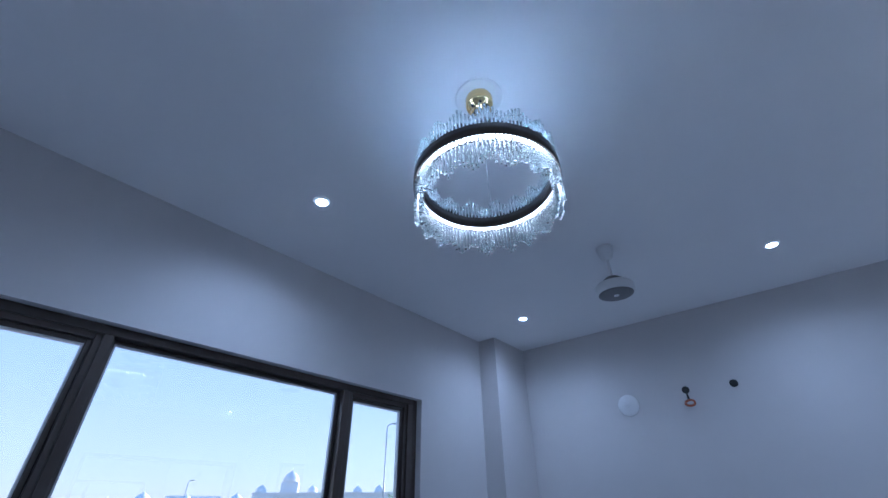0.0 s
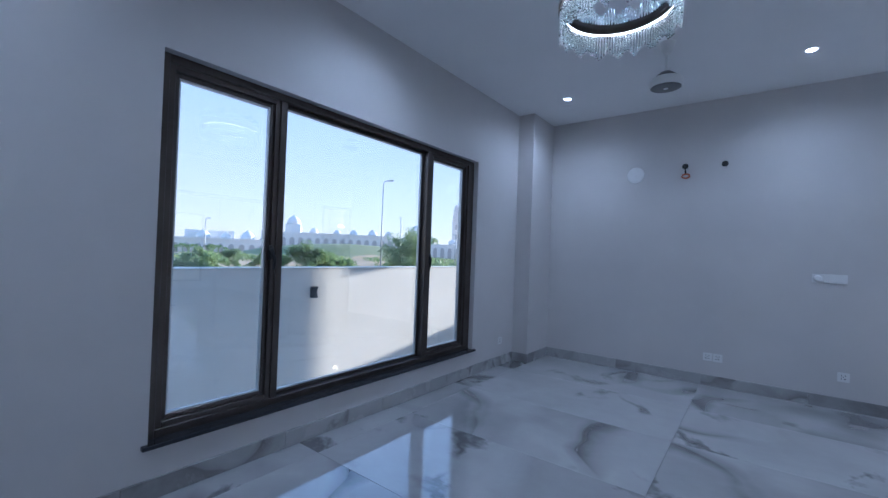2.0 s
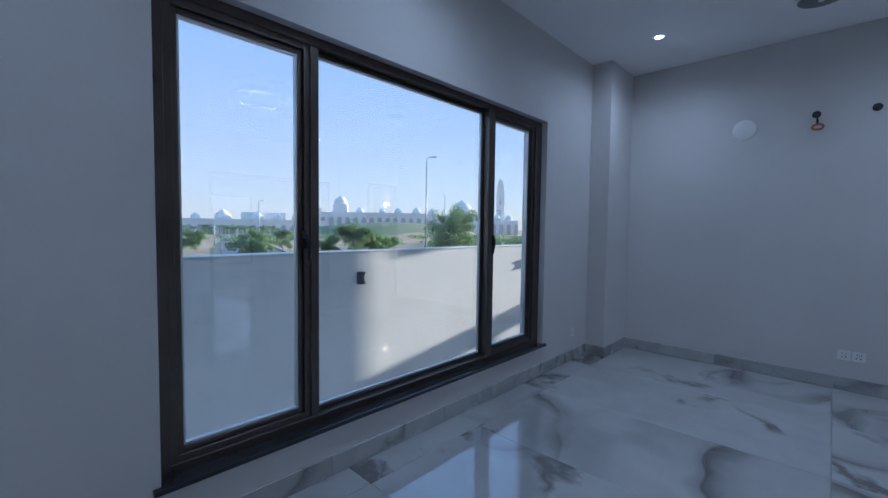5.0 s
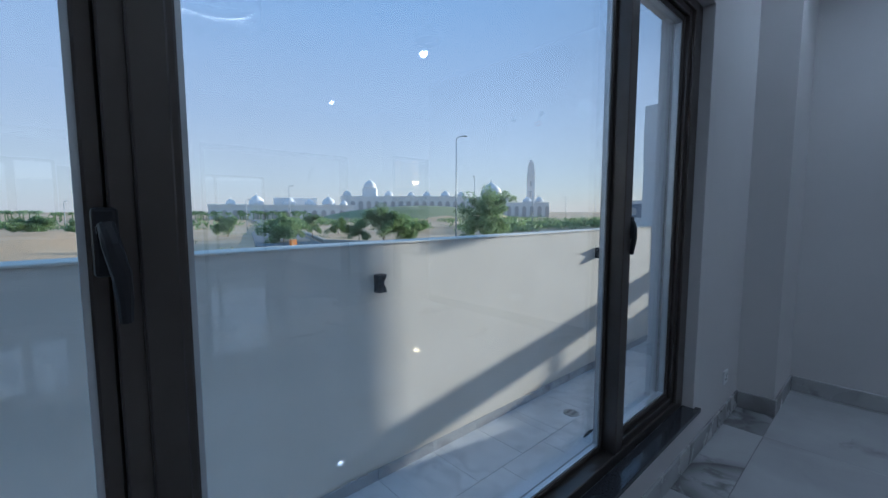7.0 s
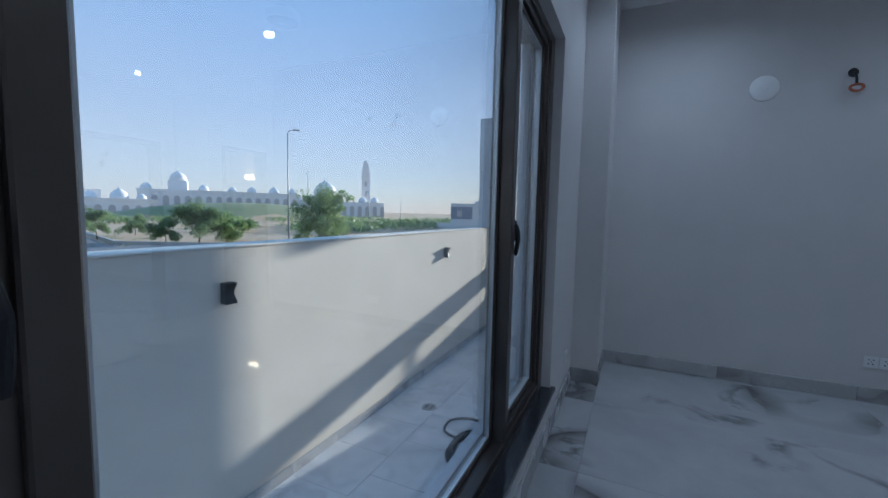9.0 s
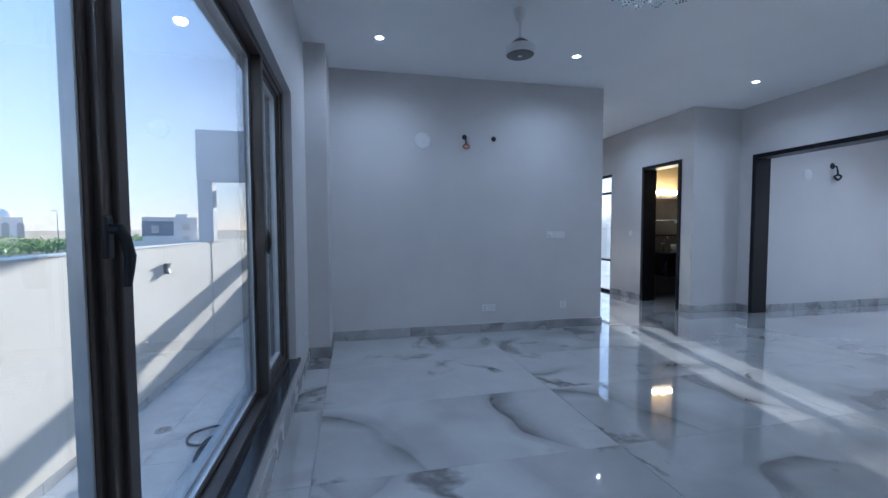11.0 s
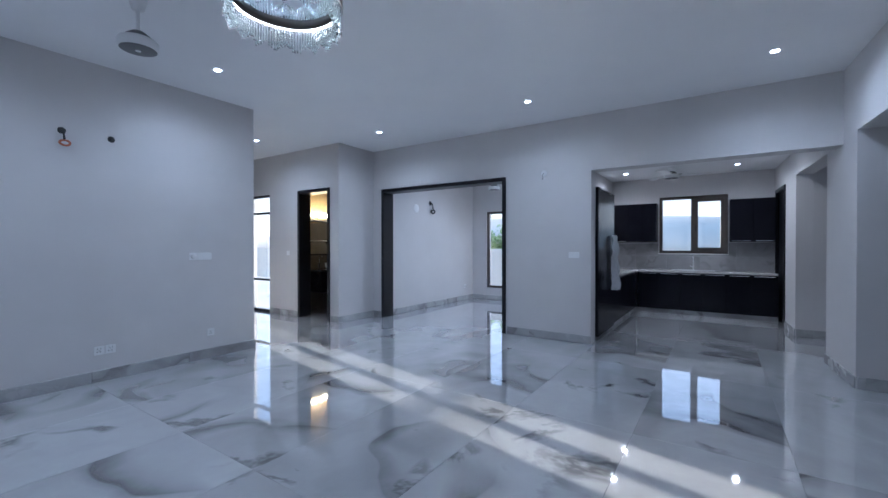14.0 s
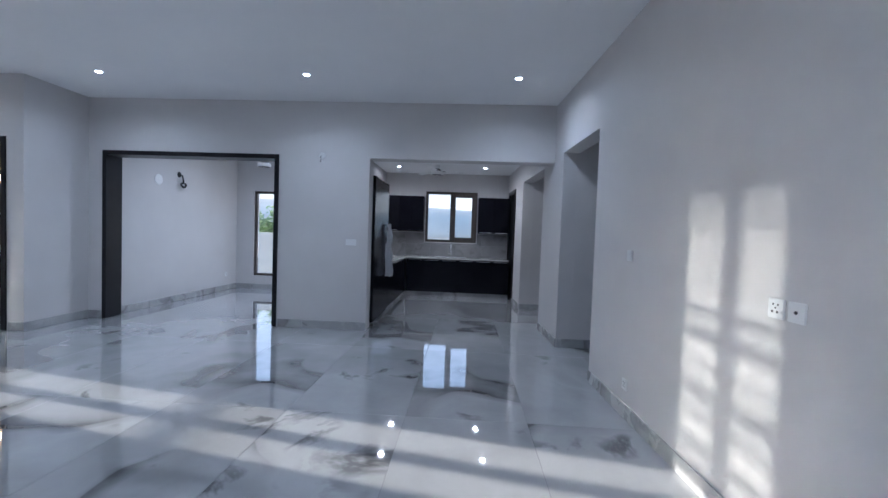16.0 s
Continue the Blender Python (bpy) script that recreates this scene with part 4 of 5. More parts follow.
kf = thing("kitchen_faucet", "chrome kitchen faucet beside the window", "faucet", pose(10.36, -4.7, 0.869))
part("spout", tube([(0, 0, 0), (0, 0, 0.22), (-0.03, 0, 0.28), (-0.10, 0, 0.30), (-0.16, 0, 0.26)], 0.012), CHROME, kf, smooth=True)
part("lever", tube([(0, 0.01, 0.06), (0, 0.06, 0.09)], 0.008), CHROME, kf)
pw = bmesh.new()
for i in range(13):
    for j in range(19):
        u, v = i / 12, j / 18
        wob = noise.noise((u * 6.0, v * 5.0, 2.0))
        wid = 0.26 + 0.16 * math.sin(v * 3.0) * v + 0.05 * noise.noise((v * 4, 1, 7))
        pw.verts.new((7.50 + (u - 0.5) * wid, KNF - 0.03 - 0.05 * abs(wob) - 0.09 * math.sin(u * math.pi) * (0.4 + 0.6 * v), 1.52 - 0.85 * v - 0.03 * wob))
pw.verts.ensure_lookup_table()
for i in range(12):
    for j in range(18):
        pw.faces.new([pw.verts[k] for k in (i * 19 + j, (i + 1) * 19 + j, (i + 1) * 19 + j + 1, i * 19 + j + 1)])
bmesh.ops.solidify(pw, geom=list(pw.faces), thickness=0.004)
tagged(part("plastic_wrap", pw, WRAP, smooth=True), "crumpled clear plastic wrap hanging on the oven cabinet", "packaging")
splash = tagged(part("backsplash", boxes((KB - 0.006, KB - 0.001, KS + 0.004, KN - 0.004, 0.870, 1.185), (KB - 0.006, KB - 0.001, KS + 0.004, -5.29, 1.185, 1.42), (KB - 0.006, KB - 0.001, -4.06, KN - 0.004, 1.185, 1.42)), GROUT), kind="structure")
yy = KS + 0.01
while yy < KN - 0.05:
    for r in range(2):
        z0, z1 = 0.872 + r * 0.274, 0.872 + (r + 1) * 0.274 - 0.004
        y1 = min(yy + 0.60, KN - 0.006)
        if not (r == 1 and y1 > -5.29 and yy < -4.06):
            tb = part("tile", boxes((KB - 0.012, KB - 0.0065, yy, y1 - 0.004, z0, z1)), SPLASH, splash)
        else:
            for a, b in ((yy, min(y1, -5.29)), (max(yy, -4.06), y1)):
                if b - a > 0.03:
                    part("tile", boxes((KB - 0.012, KB - 0.0065, a, b - 0.004, z0, z1)), SPLASH, splash)
            a, b = max(yy, -5.29), min(y1, -4.06)
            if b > a:
                part("tile", boxes((KB - 0.012, KB - 0.0065, a, b - 0.004, z0, 1.18)), SPLASH, splash)
    yy += 0.60


# ---- yard things ----
def wall_lamp(y):
    """A black up-and-down lamp with a waisted body."""
    w = thing("wall_lamp", "black waisted up-and-down lamp on the boundary wall", "wall lamp", pose(BX, y, 0.78), "boundary lamps")
    w.scale = (0.72, 0.72, 0.72)
    part("back_plate", bevelled([(0.0, 0.012, -0.045, 0.045, -0.08, 0.08)], 0.002), HANDLE, w)
    bm = bmesh.new()
    sec = [(0.11, 0.055, -0.10), (0.11, 0.055, -0.092), (0.078, 0.045, -0.02), (0.075, 0.044, 0.0), (0.078, 0.045, 0.02), (0.11, 0.055, 0.092), (0.11, 0.055, 0.10)]
    rings_ = [[bm.verts.new(p) for p in ((0.012, -h_, z), (d_, -h_, z), (d_, h_, z), (0.012, h_, z))] for d_, h_, z in sec]
    for a, b in zip(rings_, rings_[1:]):
        for k in range(4):
            bm.faces.new((a[k], a[(k + 1) % 4], b[(k + 1) % 4], b[k]))
    bm.faces.new(rings_[0][::-1])
    bm.faces.new(rings_[-1])
    bmesh.ops.recalc_face_normals(bm, faces=bm.faces)
    part("body", bm, RUBBER, w)
    part("lens", boxes((0.03, 0.09, -0.035, 0.035, -0.104, -0.1005)), DARKDOT, w)


wall_lamp(-2.17)
wall_lamp(1.45)
hose = thing("garden_hose", "dark coiled garden hose lying on the paving", "hose", pose(-0.84, -0.62, GZ))
random.seed(9)
for k in range(7):
    r = 0.26 - 0.017 * (k % 4)
    pts = [(r * math.cos(t) * 0.85 + 0.02 * math.sin(3 * t + k), r * math.sin(t) * 1.15 + 0.015 * math.cos(2 * t + k), 0.016 + 0.022 * (k // 2) + 0.008 * math.sin(2 * t + k)) for t in [i * 2 * math.pi / 30 for i in range(30)]]
    part("coil", tube(pts, 0.014, 7, True), RUBBER, hose, smooth=True)
def eased(pts, n=6):
    """A smooth curve through the points."""
    pts = [Vector(p) for p in pts]
    ext = [pts[0], *pts, pts[-1]]
    out = []
    for a, b, c, d in zip(ext, ext[1:], ext[2:], ext[3:]):
        for i in range(n):
            t = i / n
            out.append(0.5 * (2 * b + (c - a) * t + (2 * a - 5 * b + 4 * c - d) * t * t + (3 * b - a - 3 * c + d) * t ** 3))
    return [*out, pts[-1]]


part("loose_end", tube(eased([(0.22, 0.10, 0.03), (0.05, 0.42, 0.02), (-0.22, 0.58, 0.016), (-0.42, 0.46, 0.016), (-0.40, 0.24, 0.016), (-0.22, 0.16, 0.02), (0.0, 0.2, 0.05)]), 0.014, 7), RUBBER, hose, smooth=True)
step = thing("entrance_step", "pale tiled steps against the house wall", "steps", pose(-0.262, 1.3, GZ))
part("lower_step", bevelled([(-0.60, 0.0, -0.5, 1.4, 0.0, 0.17)], 0.006), PAVE, step)
part("upper_step", bevelled([(-0.30, 0.0, -0.1, 1.4, 0.172, 0.34)], 0.006), PAVE, step)
dr = thing("floor_drain", "pale round drain cover with two slots in paving", "drain", pose(-1.62, 0.02, GZ))
part("cover", cyl(bmesh.new(), 0.085, 0.0, 0.006, seg=28), COUNTER, dr)
for s_ in (-0.03, 0.03):
    part("slot", bevelled([(s_ - 0.014, s_ + 0.014, -0.045, 0.045, 0.006, 0.0085)], 0.001), DARKDOT, dr)


# ---- outside: trees, street lamps, buildings ----
def leaf_cluster(seed, n, spread, size):
    rnd = random.Random(seed)
    verts, faces = [], []
    for _ in range(n):
        while True:
            p = Vector((rnd.uniform(-1, 1), rnd.uniform(-1, 1), rnd.uniform(-1, 1)))
            if p.length < 1:
                break
        p *= spread
        q = Euler((rnd.uniform(-1.2, 1.2), rnd.uniform(-1.2, 1.2), rnd.uniform(0, 6.28))).to_matrix()
        s = size * rnd.uniform(0.6, 1.3)
        i = len(verts)
        verts += [p + q @ Vector(v) for v in ((-s, 0, 0), (0, -0.4 * s, 0.05 * s), (s, 0, -0.15 * s), (0, 0.4 * s, 0.05 * s))]
        faces.append((i, i + 1, i + 2, i + 3))
    return verts, faces


def tree(x, y, h, w, seed, leafmat, leaves=1, base=-2.45, low=0.34, stems=1):
    """Tapered trunk, limbs, and a crown of many small leaf blades round the limb ends, with gaps between the sprays."""
    rnd = random.Random(seed)
    t = thing("tree", "leafy green roadside tree in dry soil", "tree", pose(x, y, base), "roadside trees")
    forks = []
    for st in range(stems):
        lean = Vector((rnd.uniform(-0.16, 0.16) * w, rnd.uniform(-0.16, 0.16) * w, 0)) if stems > 1 else Vector((rnd.uniform(-0.08, 0.08) * w, rnd.uniform(-0.08, 0.08) * w, 0))
        top = lean + Vector((0, 0, h * 0.40))
        part("trunk", tube([(0.1 * lean.x, 0.1 * lean.y, -0.1), (0.55 * lean.x + 0.02 * w, 0.55 * lean.y, h * 0.2), tuple(top)], [0.022 * h, 0.016 * h, 0.011 * h], 6), BARK, t)
        n = 12 if stems == 1 else 8
        for k in range(n):
            a = 2 * math.pi * k / n + rnd.uniform(-0.4, 0.4)
            rr, zz = w * 0.5 * rnd.uniform(0.35, 1.0), h * rnd.uniform(low, 0.93)
            rr *= 1.0 if zz < 0.7 * h else 0.72
            e = lean * 0.5 + Vector((rr * math.cos(a), rr * math.sin(a), zz))
            mid = top.lerp(e, 0.5) + Vector((0, 0, 0.07 * h))
            part("limb", tube([tuple(top * 0.9), tuple(mid), tuple(e)], [0.008 * h, 0.006 * h, 0.003 * h], 5), BARK, t)
            forks += [e, mid.lerp(e, 0.5), mid, e + Vector((rnd.uniform(-0.1, 0.1) * w, rnd.uniform(-0.1, 0.1) * w, -0.07 * h))]
    V, F = [], []
    for i, p in enumerate(forks):
        v, f = leaf_cluster(seed * 100 + i, int(50 * leaves), w * (rnd.uniform(0.07, 0.14) if stems > 1 else rnd.uniform(0.11, 0.18)), 0.022 * w if stems > 1 else 0.034 * w)
        o = len(V)
        V += [p + Vector((q[0], q[1], q[2] * 0.8)) for q in v]
        F += [tuple(k + o for k in g) for g in f]
    me = bpy.data.meshes.new("crown")
    me.from_pydata([tuple(v) for v in V], [], F)
    me.materials.append(leafmat)
    c = new("crown", me)
    c.parent = t
    return t


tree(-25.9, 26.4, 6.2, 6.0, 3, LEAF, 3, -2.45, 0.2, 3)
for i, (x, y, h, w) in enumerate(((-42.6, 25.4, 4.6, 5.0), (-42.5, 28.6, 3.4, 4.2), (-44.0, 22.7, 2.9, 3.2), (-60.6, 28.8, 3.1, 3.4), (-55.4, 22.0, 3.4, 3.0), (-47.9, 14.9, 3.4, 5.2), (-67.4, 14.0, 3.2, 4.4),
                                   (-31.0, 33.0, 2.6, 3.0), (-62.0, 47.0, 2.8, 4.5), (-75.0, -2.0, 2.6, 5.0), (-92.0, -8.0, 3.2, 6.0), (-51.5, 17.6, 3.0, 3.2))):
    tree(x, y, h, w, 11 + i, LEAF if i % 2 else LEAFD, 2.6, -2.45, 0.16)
tree(16.5, 2.5, 3.5, 2.4, 41, LEAF, 2, -1.0, 0.3)


def street_lamp(x, y, h, turn, base=-2.45):
    s = thing("street_lamp", "tall grey steel street lamp with curved arm", "street lamp", pose(x, y, base, 0, 0, turn), "street lamps")
    part("pole", tube([(0, 0, 0), (0, 0, h * 0.5), (0, 0, h * 0.96)], [0.10, 0.08, 0.055], 8), STEEL, s, smooth=True)
    part("base_flange", lathe([(0.2, 0.0), (0.2, 0.03), (0.12, 0.05)], 12), STEEL, s)
    part("arm", tube([(0, 0, h * 0.955), (0.05, 0, h * 0.985), (0.35, 0, h), (0.7, 0, h)], 0.04, 6), STEEL, s, smooth=True)
    hd = part("lamp_head", bevelled([(0.55, 1.25, -0.14, 0.14, h - 0.03, h + 0.10)], 0.04, 2), STEEL, s)
    part("lens", boxes((0.62, 1.18, -0.10, 0.10, h - 0.05, h - 0.031)), OPAL, hd)


for x, y, h, a in ((-34.0, 29.8, 12.4, 40), (-54.3, 54.6, 10.6, 150), (-83.1, 30.0, 9.0, 30), (-85.8, 22.5, 6.2, 30), (-45.8, 61.6, 7.6, 160), (-56.1, 90.7, 7.6, 160), (-72.8, 138.5, 7.6, 160), (-118, -4, 6.0, 30)):
    street_lamp(x, y, h, a)

bn = thing("waste_bin", "orange box-shaped roadside bin on a post", "bin", pose(-38.6, 12.2, -2.30))
part("post", cyl(bmesh.new(), 0.04, -0.1, 0.3, seg=8), STEEL, bn)
part("body", bevelled([(-0.28, 0.28, -0.28, 0.28, 0.15, 0.95)], 0.03), ORANGE, bn)
bc = thing("storage_cabin", "blue site storage cabin on the bare plot", "cabin", pose(-88.7, 9.5, -2.5, 0, 0, 15))
part("body", bevelled([(-1.2, 1.2, -1.4, 1.4, 0.0, 1.25)], 0.03), BLUE, bc)
part("roof", bevelled([(-1.3, 1.3, -1.5, 1.5, 1.25, 1.33)], 0.02), STEEL, bc)

fh = thing("villa", "two-storey white villa with blue-grey cladding", "house", pose(-40, 100, -2.45, 0, 0, 22))
part("wall", boxes((-5, 5, -4, 4, 0, 6.2), (1.2, 3.2, -3, 3, 6.2, 7.2)), WHITEP, fh)
part("cladding", boxes((-5.06, 0.6, -4.06, -4.0, 2.4, 5.6)), BLUEGREY, fh)
part("parapet", boxes((-5.1, 5.1, -4.1, 4.1, 6.2, 6.45)), WHITEP, fh)
for x, z, w_ in ((2.2, 3.6, 1.4), (2.2, 0.8, 1.4), (-3.4, 3.2, 1.3)):
    wd = part("window", boxes((x, x + w_, -4.12, -4.062, z, z + 1.4)), SHADEOP, fh)
    part("sill", boxes((x - 0.05, x + w_ + 0.05, -4.18, -4.06, z - 0.1, z)), WHITEP, wd)
part("garden_wall", boxes((-8.5, 8.5, -8.2, -8.0, -0.2, 1.5)), WHITEP, fh)


def arch(w, h, d, seg=8):
    """A pointed-round arch as a solid prism, standing in for a shaded recess."""
    bm = bmesh.new()
    prof = [(-w / 2, 0), (w / 2, 0)] + [(w / 2 * math.cos(a), h - w / 2 + w / 2 * 1.25 * math.sin(a)) for a in [math.pi * i / seg for i in range(seg + 1)]]
    f = [bm.verts.new((x, -d, z)) for x, z in prof]
    b = [bm.verts.new((x, 0, z)) for x, z in prof]
    bm.faces.new(f)
    bm.faces.new(b[::-1])
    for i in range(len(f)):
        k = (i + 1) % len(f)
        bm.faces.new((f[i], b[i], b[k], f[k]))
    bmesh.ops.recalc_face_normals(bm, faces=bm.faces)
    return bm


def dome(r, z, x=0.0, y=0.0):
    b = lathe([(r, 0), (r * 1.02, r * 0.25), (r * 0.96, r * 0.55), (r * 0.78, r * 0.85), (r * 0.48, r * 1.1), (r * 0.16, r * 1.28), (r * 0.03, r * 1.45), (r * 0.02, r * 1.75)], 24)
    bmesh.ops.translate(b, verts=b.verts, vec=(x, y, z))
    return b


ARCHES = {}


def add_arch(parent, w, h, x, y, z):
    if (w, h) not in ARCHES:
        ARCHES[w, h] = mesh_of(arch(w, h, 0.35), "arch", SHADEOP)
    o = new("arch", ARCHES[w, h])
    o.parent = parent
    o.location = (x, y, z)


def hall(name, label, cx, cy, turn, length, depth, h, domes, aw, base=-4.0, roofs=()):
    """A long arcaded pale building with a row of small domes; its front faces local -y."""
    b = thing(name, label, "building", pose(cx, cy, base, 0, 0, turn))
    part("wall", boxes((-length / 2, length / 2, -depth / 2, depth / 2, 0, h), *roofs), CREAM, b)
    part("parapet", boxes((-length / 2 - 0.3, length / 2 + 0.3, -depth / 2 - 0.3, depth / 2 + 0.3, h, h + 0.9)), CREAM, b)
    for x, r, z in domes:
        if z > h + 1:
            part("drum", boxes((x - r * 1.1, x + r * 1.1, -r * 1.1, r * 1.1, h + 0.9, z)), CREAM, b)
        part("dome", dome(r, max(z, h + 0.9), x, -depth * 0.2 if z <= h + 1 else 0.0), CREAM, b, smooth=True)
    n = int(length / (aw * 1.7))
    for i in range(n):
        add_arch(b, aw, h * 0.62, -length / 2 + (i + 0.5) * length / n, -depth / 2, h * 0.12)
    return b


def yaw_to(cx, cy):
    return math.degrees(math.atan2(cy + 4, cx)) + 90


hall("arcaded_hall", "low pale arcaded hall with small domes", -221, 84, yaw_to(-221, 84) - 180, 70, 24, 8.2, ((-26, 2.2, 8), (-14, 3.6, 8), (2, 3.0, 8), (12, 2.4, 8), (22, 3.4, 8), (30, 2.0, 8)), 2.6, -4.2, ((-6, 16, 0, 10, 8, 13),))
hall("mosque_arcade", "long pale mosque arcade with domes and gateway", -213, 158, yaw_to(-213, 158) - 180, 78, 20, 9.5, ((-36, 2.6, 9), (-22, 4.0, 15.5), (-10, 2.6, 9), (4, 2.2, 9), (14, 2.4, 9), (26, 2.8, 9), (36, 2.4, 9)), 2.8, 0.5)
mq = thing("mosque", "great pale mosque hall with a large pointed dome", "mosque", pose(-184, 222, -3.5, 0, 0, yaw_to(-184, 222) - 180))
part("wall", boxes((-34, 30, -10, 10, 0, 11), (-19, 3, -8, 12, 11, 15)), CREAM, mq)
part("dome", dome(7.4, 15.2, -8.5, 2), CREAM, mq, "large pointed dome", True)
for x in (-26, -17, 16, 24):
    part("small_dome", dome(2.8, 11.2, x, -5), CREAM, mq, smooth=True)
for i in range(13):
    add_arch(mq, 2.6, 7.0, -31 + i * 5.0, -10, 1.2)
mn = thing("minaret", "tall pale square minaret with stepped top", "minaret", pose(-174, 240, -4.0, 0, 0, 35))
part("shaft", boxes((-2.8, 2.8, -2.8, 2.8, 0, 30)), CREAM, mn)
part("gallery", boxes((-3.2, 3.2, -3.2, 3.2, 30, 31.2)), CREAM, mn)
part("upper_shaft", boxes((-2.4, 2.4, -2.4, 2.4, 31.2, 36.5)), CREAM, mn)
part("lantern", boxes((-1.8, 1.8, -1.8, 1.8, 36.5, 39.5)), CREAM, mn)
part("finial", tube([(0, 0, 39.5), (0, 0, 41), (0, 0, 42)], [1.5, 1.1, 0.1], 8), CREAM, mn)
for z in (8, 16, 23):
    add_arch(mn, 1.2, 3.5, 0, -2.8, z)


# far palms and low scrub: leaf stuff
def far_row(name, label, material, seed, pts):
    rnd = random.Random(seed)
    V, F = [], []
    for x, y, h, w, n in pts:
        for _ in range(n):
            a, rr = rnd.uniform(0, 6.28), w * math.sqrt(rnd.random())
            p = Vector((x + rr * math.cos(a), y + rr * math.sin(a), -2.5 + h * rnd.uniform(0.05, 1.0) ** 0.8 * (1 - 0.5 * rr / w)))
            q = Euler((rnd.uniform(-1.3, 1.3), rnd.uniform(-1.3, 1.3), rnd.uniform(0, 6.28))).to_matrix()
            s = 0.11 * w * rnd.uniform(0.6, 1.3)
            i = len(V)
            V += [tuple(p + q @ Vector(v)) for v in ((-s, 0, 0), (0, -0.5 * s, 0), (s, 0, 0), (0, 0.5 * s, 0))]
            F.append((i, i + 1, i + 2, i + 3))
    me = bpy.data.meshes.new(name)
    me.from_pydata(V, [], F)
    me.materials.append(material)
    tagged(new(name, me), label, "plants", kind="stuff")


random.seed(21)
far_row("far_bushes", "low dusty green bushes across the dry plots", LEAFD, 5,
        [(-100 - 4 * random.random() * 10, -60 + 230 * random.random(), random.uniform(1.2, 2.8), random.uniform(2.0, 4.5), 90) for _ in range(110)]
        + [(random.uniform(-75, -45), random.uniform(48, 150), random.uniform(1.2, 3.2), random.uniform(2.0, 4.5), 110) for _ in range(90)]
        + [(random.uniform(-30, -2), random.uniform(110, 190), random.uniform(1.5, 3.0), random.uniform(3, 6), 80) for _ in range(25)])
far_row("dry_scrub", "dry tufts of scrub on sandy ground", GRASS, 6, [(random.uniform(-95, -28), random.uniform(-30, 90), random.uniform(0.3, 0.7), random.uniform(0.4, 1.3), 40) for _ in range(140)])
pv, pf = [], []
rnd = random.Random(8)
for k in range(170):
    a = rnd.uniform(math.radians(160), math.radians(204))
    d = rnd.uniform(190, 240)
    bx, by, h = d * math.cos(a), -d * math.sin(a) + 0, rnd.uniform(2.0, 3.4)
    i = len(pv)
    pv += [(bx - 0.2, by, -2.8), (bx + 0.2, by, -2.8), (bx + 0.15, by, -2.4 + h), (bx - 0.15, by, -2.4 + h), (bx, by - 0.2, -2.8), (bx, by + 0.2, -2.8), (bx, by + 0.15, -2.4 + h), (bx, by - 0.15, -2.4 + h)]
    pf += [(i, i + 1, i + 2, i + 3), (i + 4, i + 5, i + 6, i + 7)]
    for j in range(17):
        t = 2 * math.pi * j / 17 + rnd.uniform(-0.2, 0.2)
        up, L = rnd.uniform(0.2, 1.1), rnd.uniform(1.5, 2.3)
        c, s = math.cos(t), math.sin(t)
        i = len(pv)
        z = -2.4 + h
        pv += [(bx, by, z), (bx + c * L * 0.5 - s * 0.25, by + s * L * 0.5 + c * 0.25, z + up), (bx + c * L, by + s * L, z + up - 0.9), (bx + c * L * 0.5 + s * 0.25, by + s * L * 0.5 - c * 0.25, z + up - 0.2)]
        pf.append((i, i + 1, i + 2, i + 3))
me = bpy.data.meshes.new("far_palms")
me.from_pydata(pv, [], pf)
me.materials.append(LEAFD)
tagged(new("far_palms", me), "far row of date palms", "palms", kind="stuff")


# ---- pieces: skirting, floor tiles, paving ----
def skirting(axis, c, u0, u1, out, seg=0.90):
    """Polished stone skirting, piece by piece, proud of the wall by 14 mm."""
    s = tagged(new("baseboard"), kind="structure")
    u = u0
    while u < u1 - 0.01:
        e = min(u + seg, u1)
        a, b = sorted((c, c + 0.014 * out))
        sp = (a, b, u + 0.001, e - 0.001, 0.001, 0.112) if axis == "x" else (u + 0.001, e - 0.001, a, b, 0.001, 0.112)
        ctr = Vector(((sp[0] + sp[1]) / 2, (sp[2] + sp[3]) / 2, 0))
        bm = bevelled([(sp[0] - ctr.x, sp[1] - ctr.x, sp[2] - ctr.y, sp[3] - ctr.y, sp[4], sp[5])], 0.003)
        part("skirting_piece", bm, SKIRT, s).location = ctr
        u = e
    return s


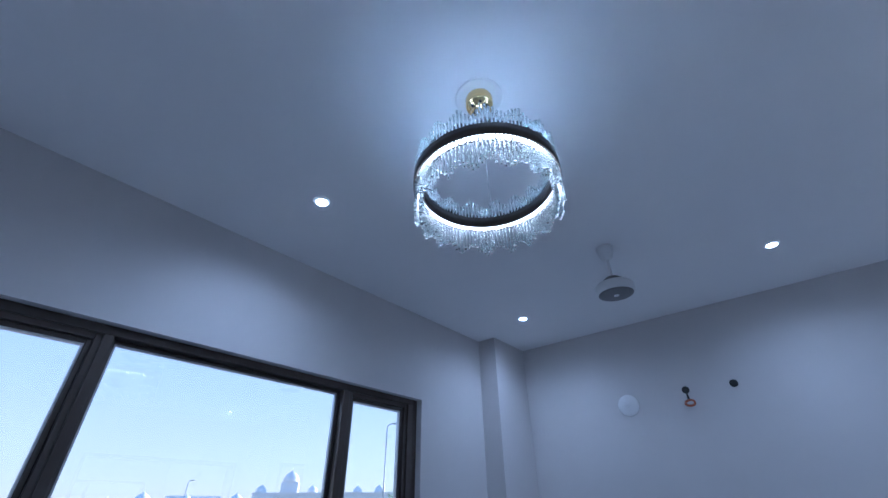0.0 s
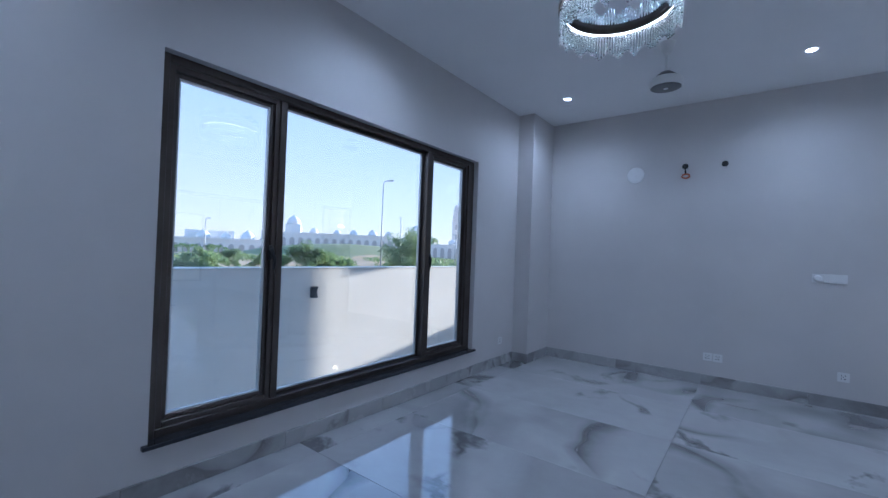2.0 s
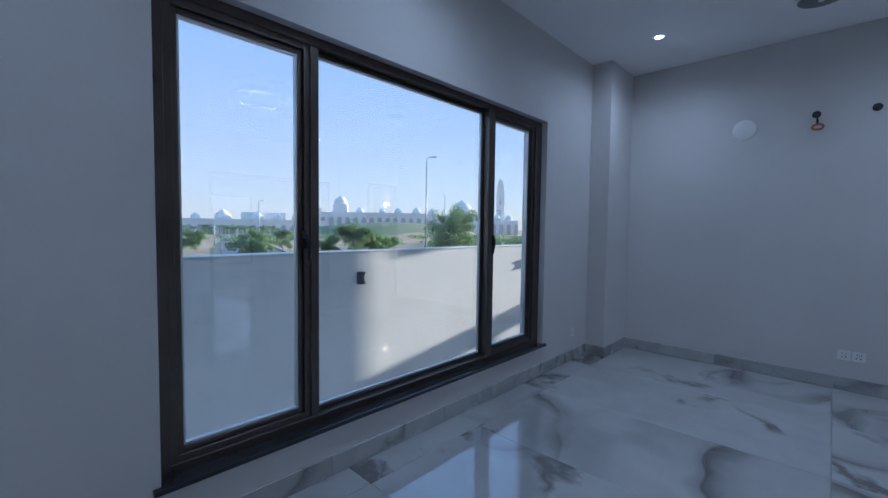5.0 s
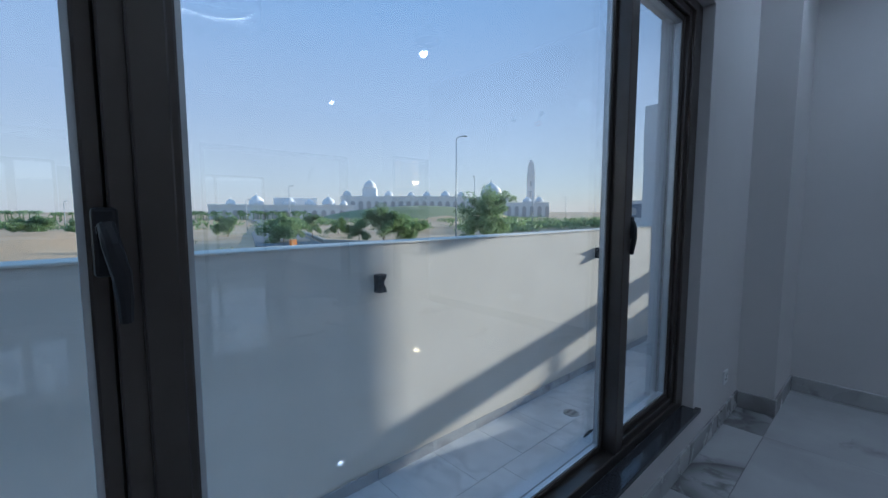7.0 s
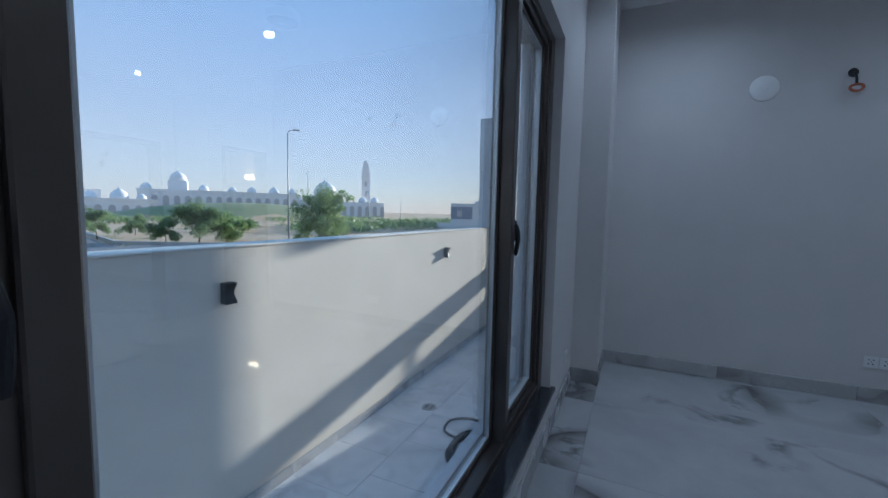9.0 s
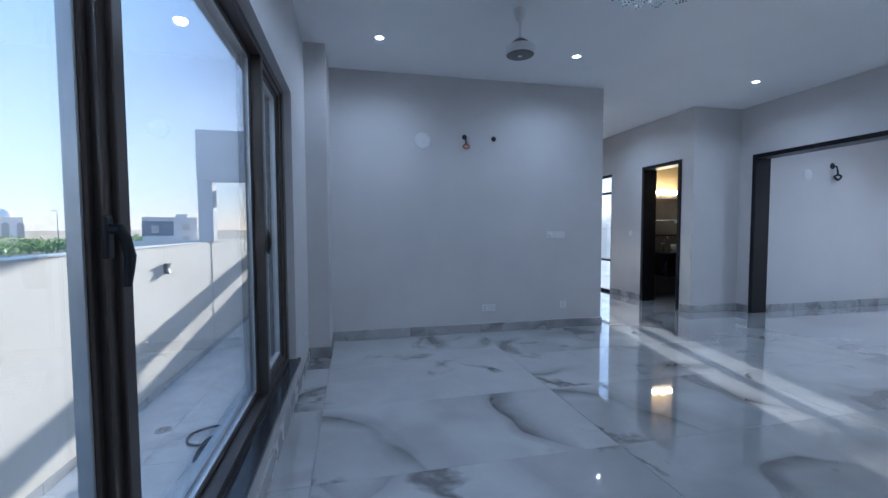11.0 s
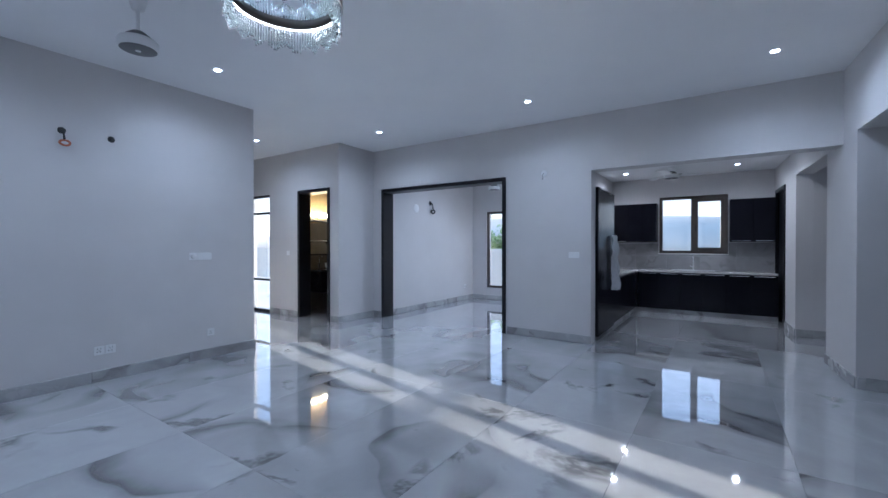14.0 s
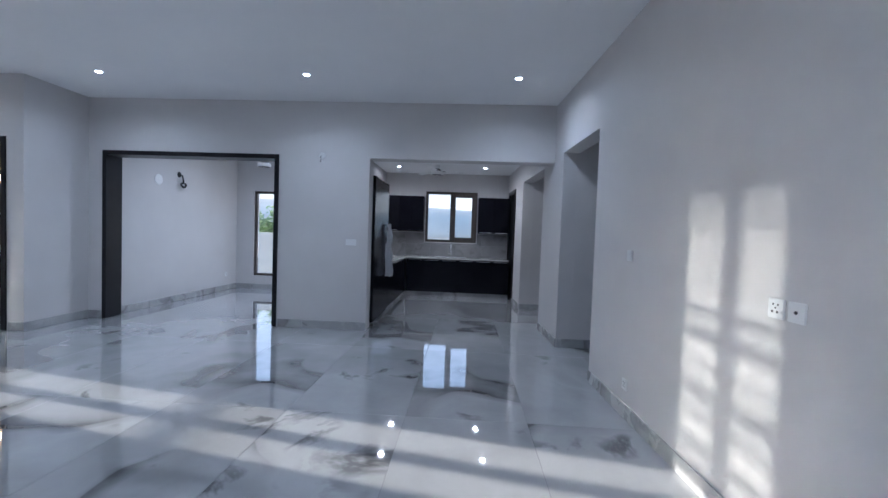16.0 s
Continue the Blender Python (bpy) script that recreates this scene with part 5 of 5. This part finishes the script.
skirting("x", 0.0, YS - 0.13, -0.62, 1)
skirting("y", -0.62, 0.0, 0.224, -1)
skirting("x", 0.21, -0.62, 0.0, 1)
skirting("y", 0.0, 0.224, 3.749, -1)
skirting("x", 3.735, 0.0, YE, 1)
skirting("x", XB, 0.386, 0.606, -1)
skirting("x", XB, 1.549, 2.43, -1)
skirting("y", 0.40, XB - 0.014, XE, -1)
skirting("x", XE, 0.205, 0.386, -1)
skirting("x", XE, -3.68, -2.42, -1)
for a, b in ((0.014, 4.83), (6.03, 7.03), (8.66, 9.43)):
    skirting("y", YS, a, b, 1).matrix_world = SKEW
skirting("x", 6.035, -9.0, -6.24, -1)
skirting("x", 8.665, -9.0, -6.10, -1)
skirting("y", 0.19, XE + 0.28, 9.9, -1, 0.6)
skirting("x", 9.90, -2.92, 0.176, -1)
skirting("y", -2.92, XE + 0.24, 9.9, 1)

tile_meshes = {}


def tile(parent, x0, x1, y0, y1, z, thick, material, gap):
    w, d = round(x1 - x0, 3), round(y1 - y0, 3)
    if (w, d, material.name) not in tile_meshes:
        g = gap / 2
        tile_meshes[w, d, material.name] = mesh_of(bevelled([(-w / 2 + g, w / 2 - g, -d / 2 + g, d / 2 - g, -thick, 0)], 0.0008), "tile", material)
    t = new("tile", tile_meshes[w, d, material.name])
    t.parent = parent
    t.location = ((x0 + x1) / 2, (y0 + y1) / 2, z)


TX, TY = 1.80, 0.915
for i in range(-1, 6):
    for j in range(-7, 10):
        x0, x1 = 0.22 + i * TX, 0.22 + (i + 1) * TX
        y0, y1 = -3.72 + j * TY, -3.72 + (j + 1) * TY
        x0, y1 = max(x0, 0.0), min(y1, YE)
        x1 = min(x1, 10.7)
        if y0 < -9.1 or y1 - y0 < 0.05:
            continue
        if y0 > 0.1:
            if x1 < 3.6 or x0 > 7.5 or (y0 > 2.3 and x0 > 5.5):
                continue
        tile(floor, x0, x1, y0, y1, 0.0, 0.010, TILE, 0.0022)
for i in range(3):
    for j in range(20):
        x0, x1 = BX + i * 0.60, min(BX + (i + 1) * 0.60, -0.262)
        y0 = -5.2 + j * 0.60 + (0.3 if i % 2 else 0)
        tile(yard, x0, x1 if i < 2 else -0.262, y0, y0 + 0.60, GZ, 0.010, PAVE, 0.004)
sk = tagged(new("yard_skirting"), kind="structure")
for j in range(20):
    part("skirting_piece", bevelled([(BX + 0.013, BX + 0.025, -5.2 + j * 0.6, -4.604 + j * 0.6, GZ + 0.001, GZ + 0.10)], 0.003), SKIRT, sk)
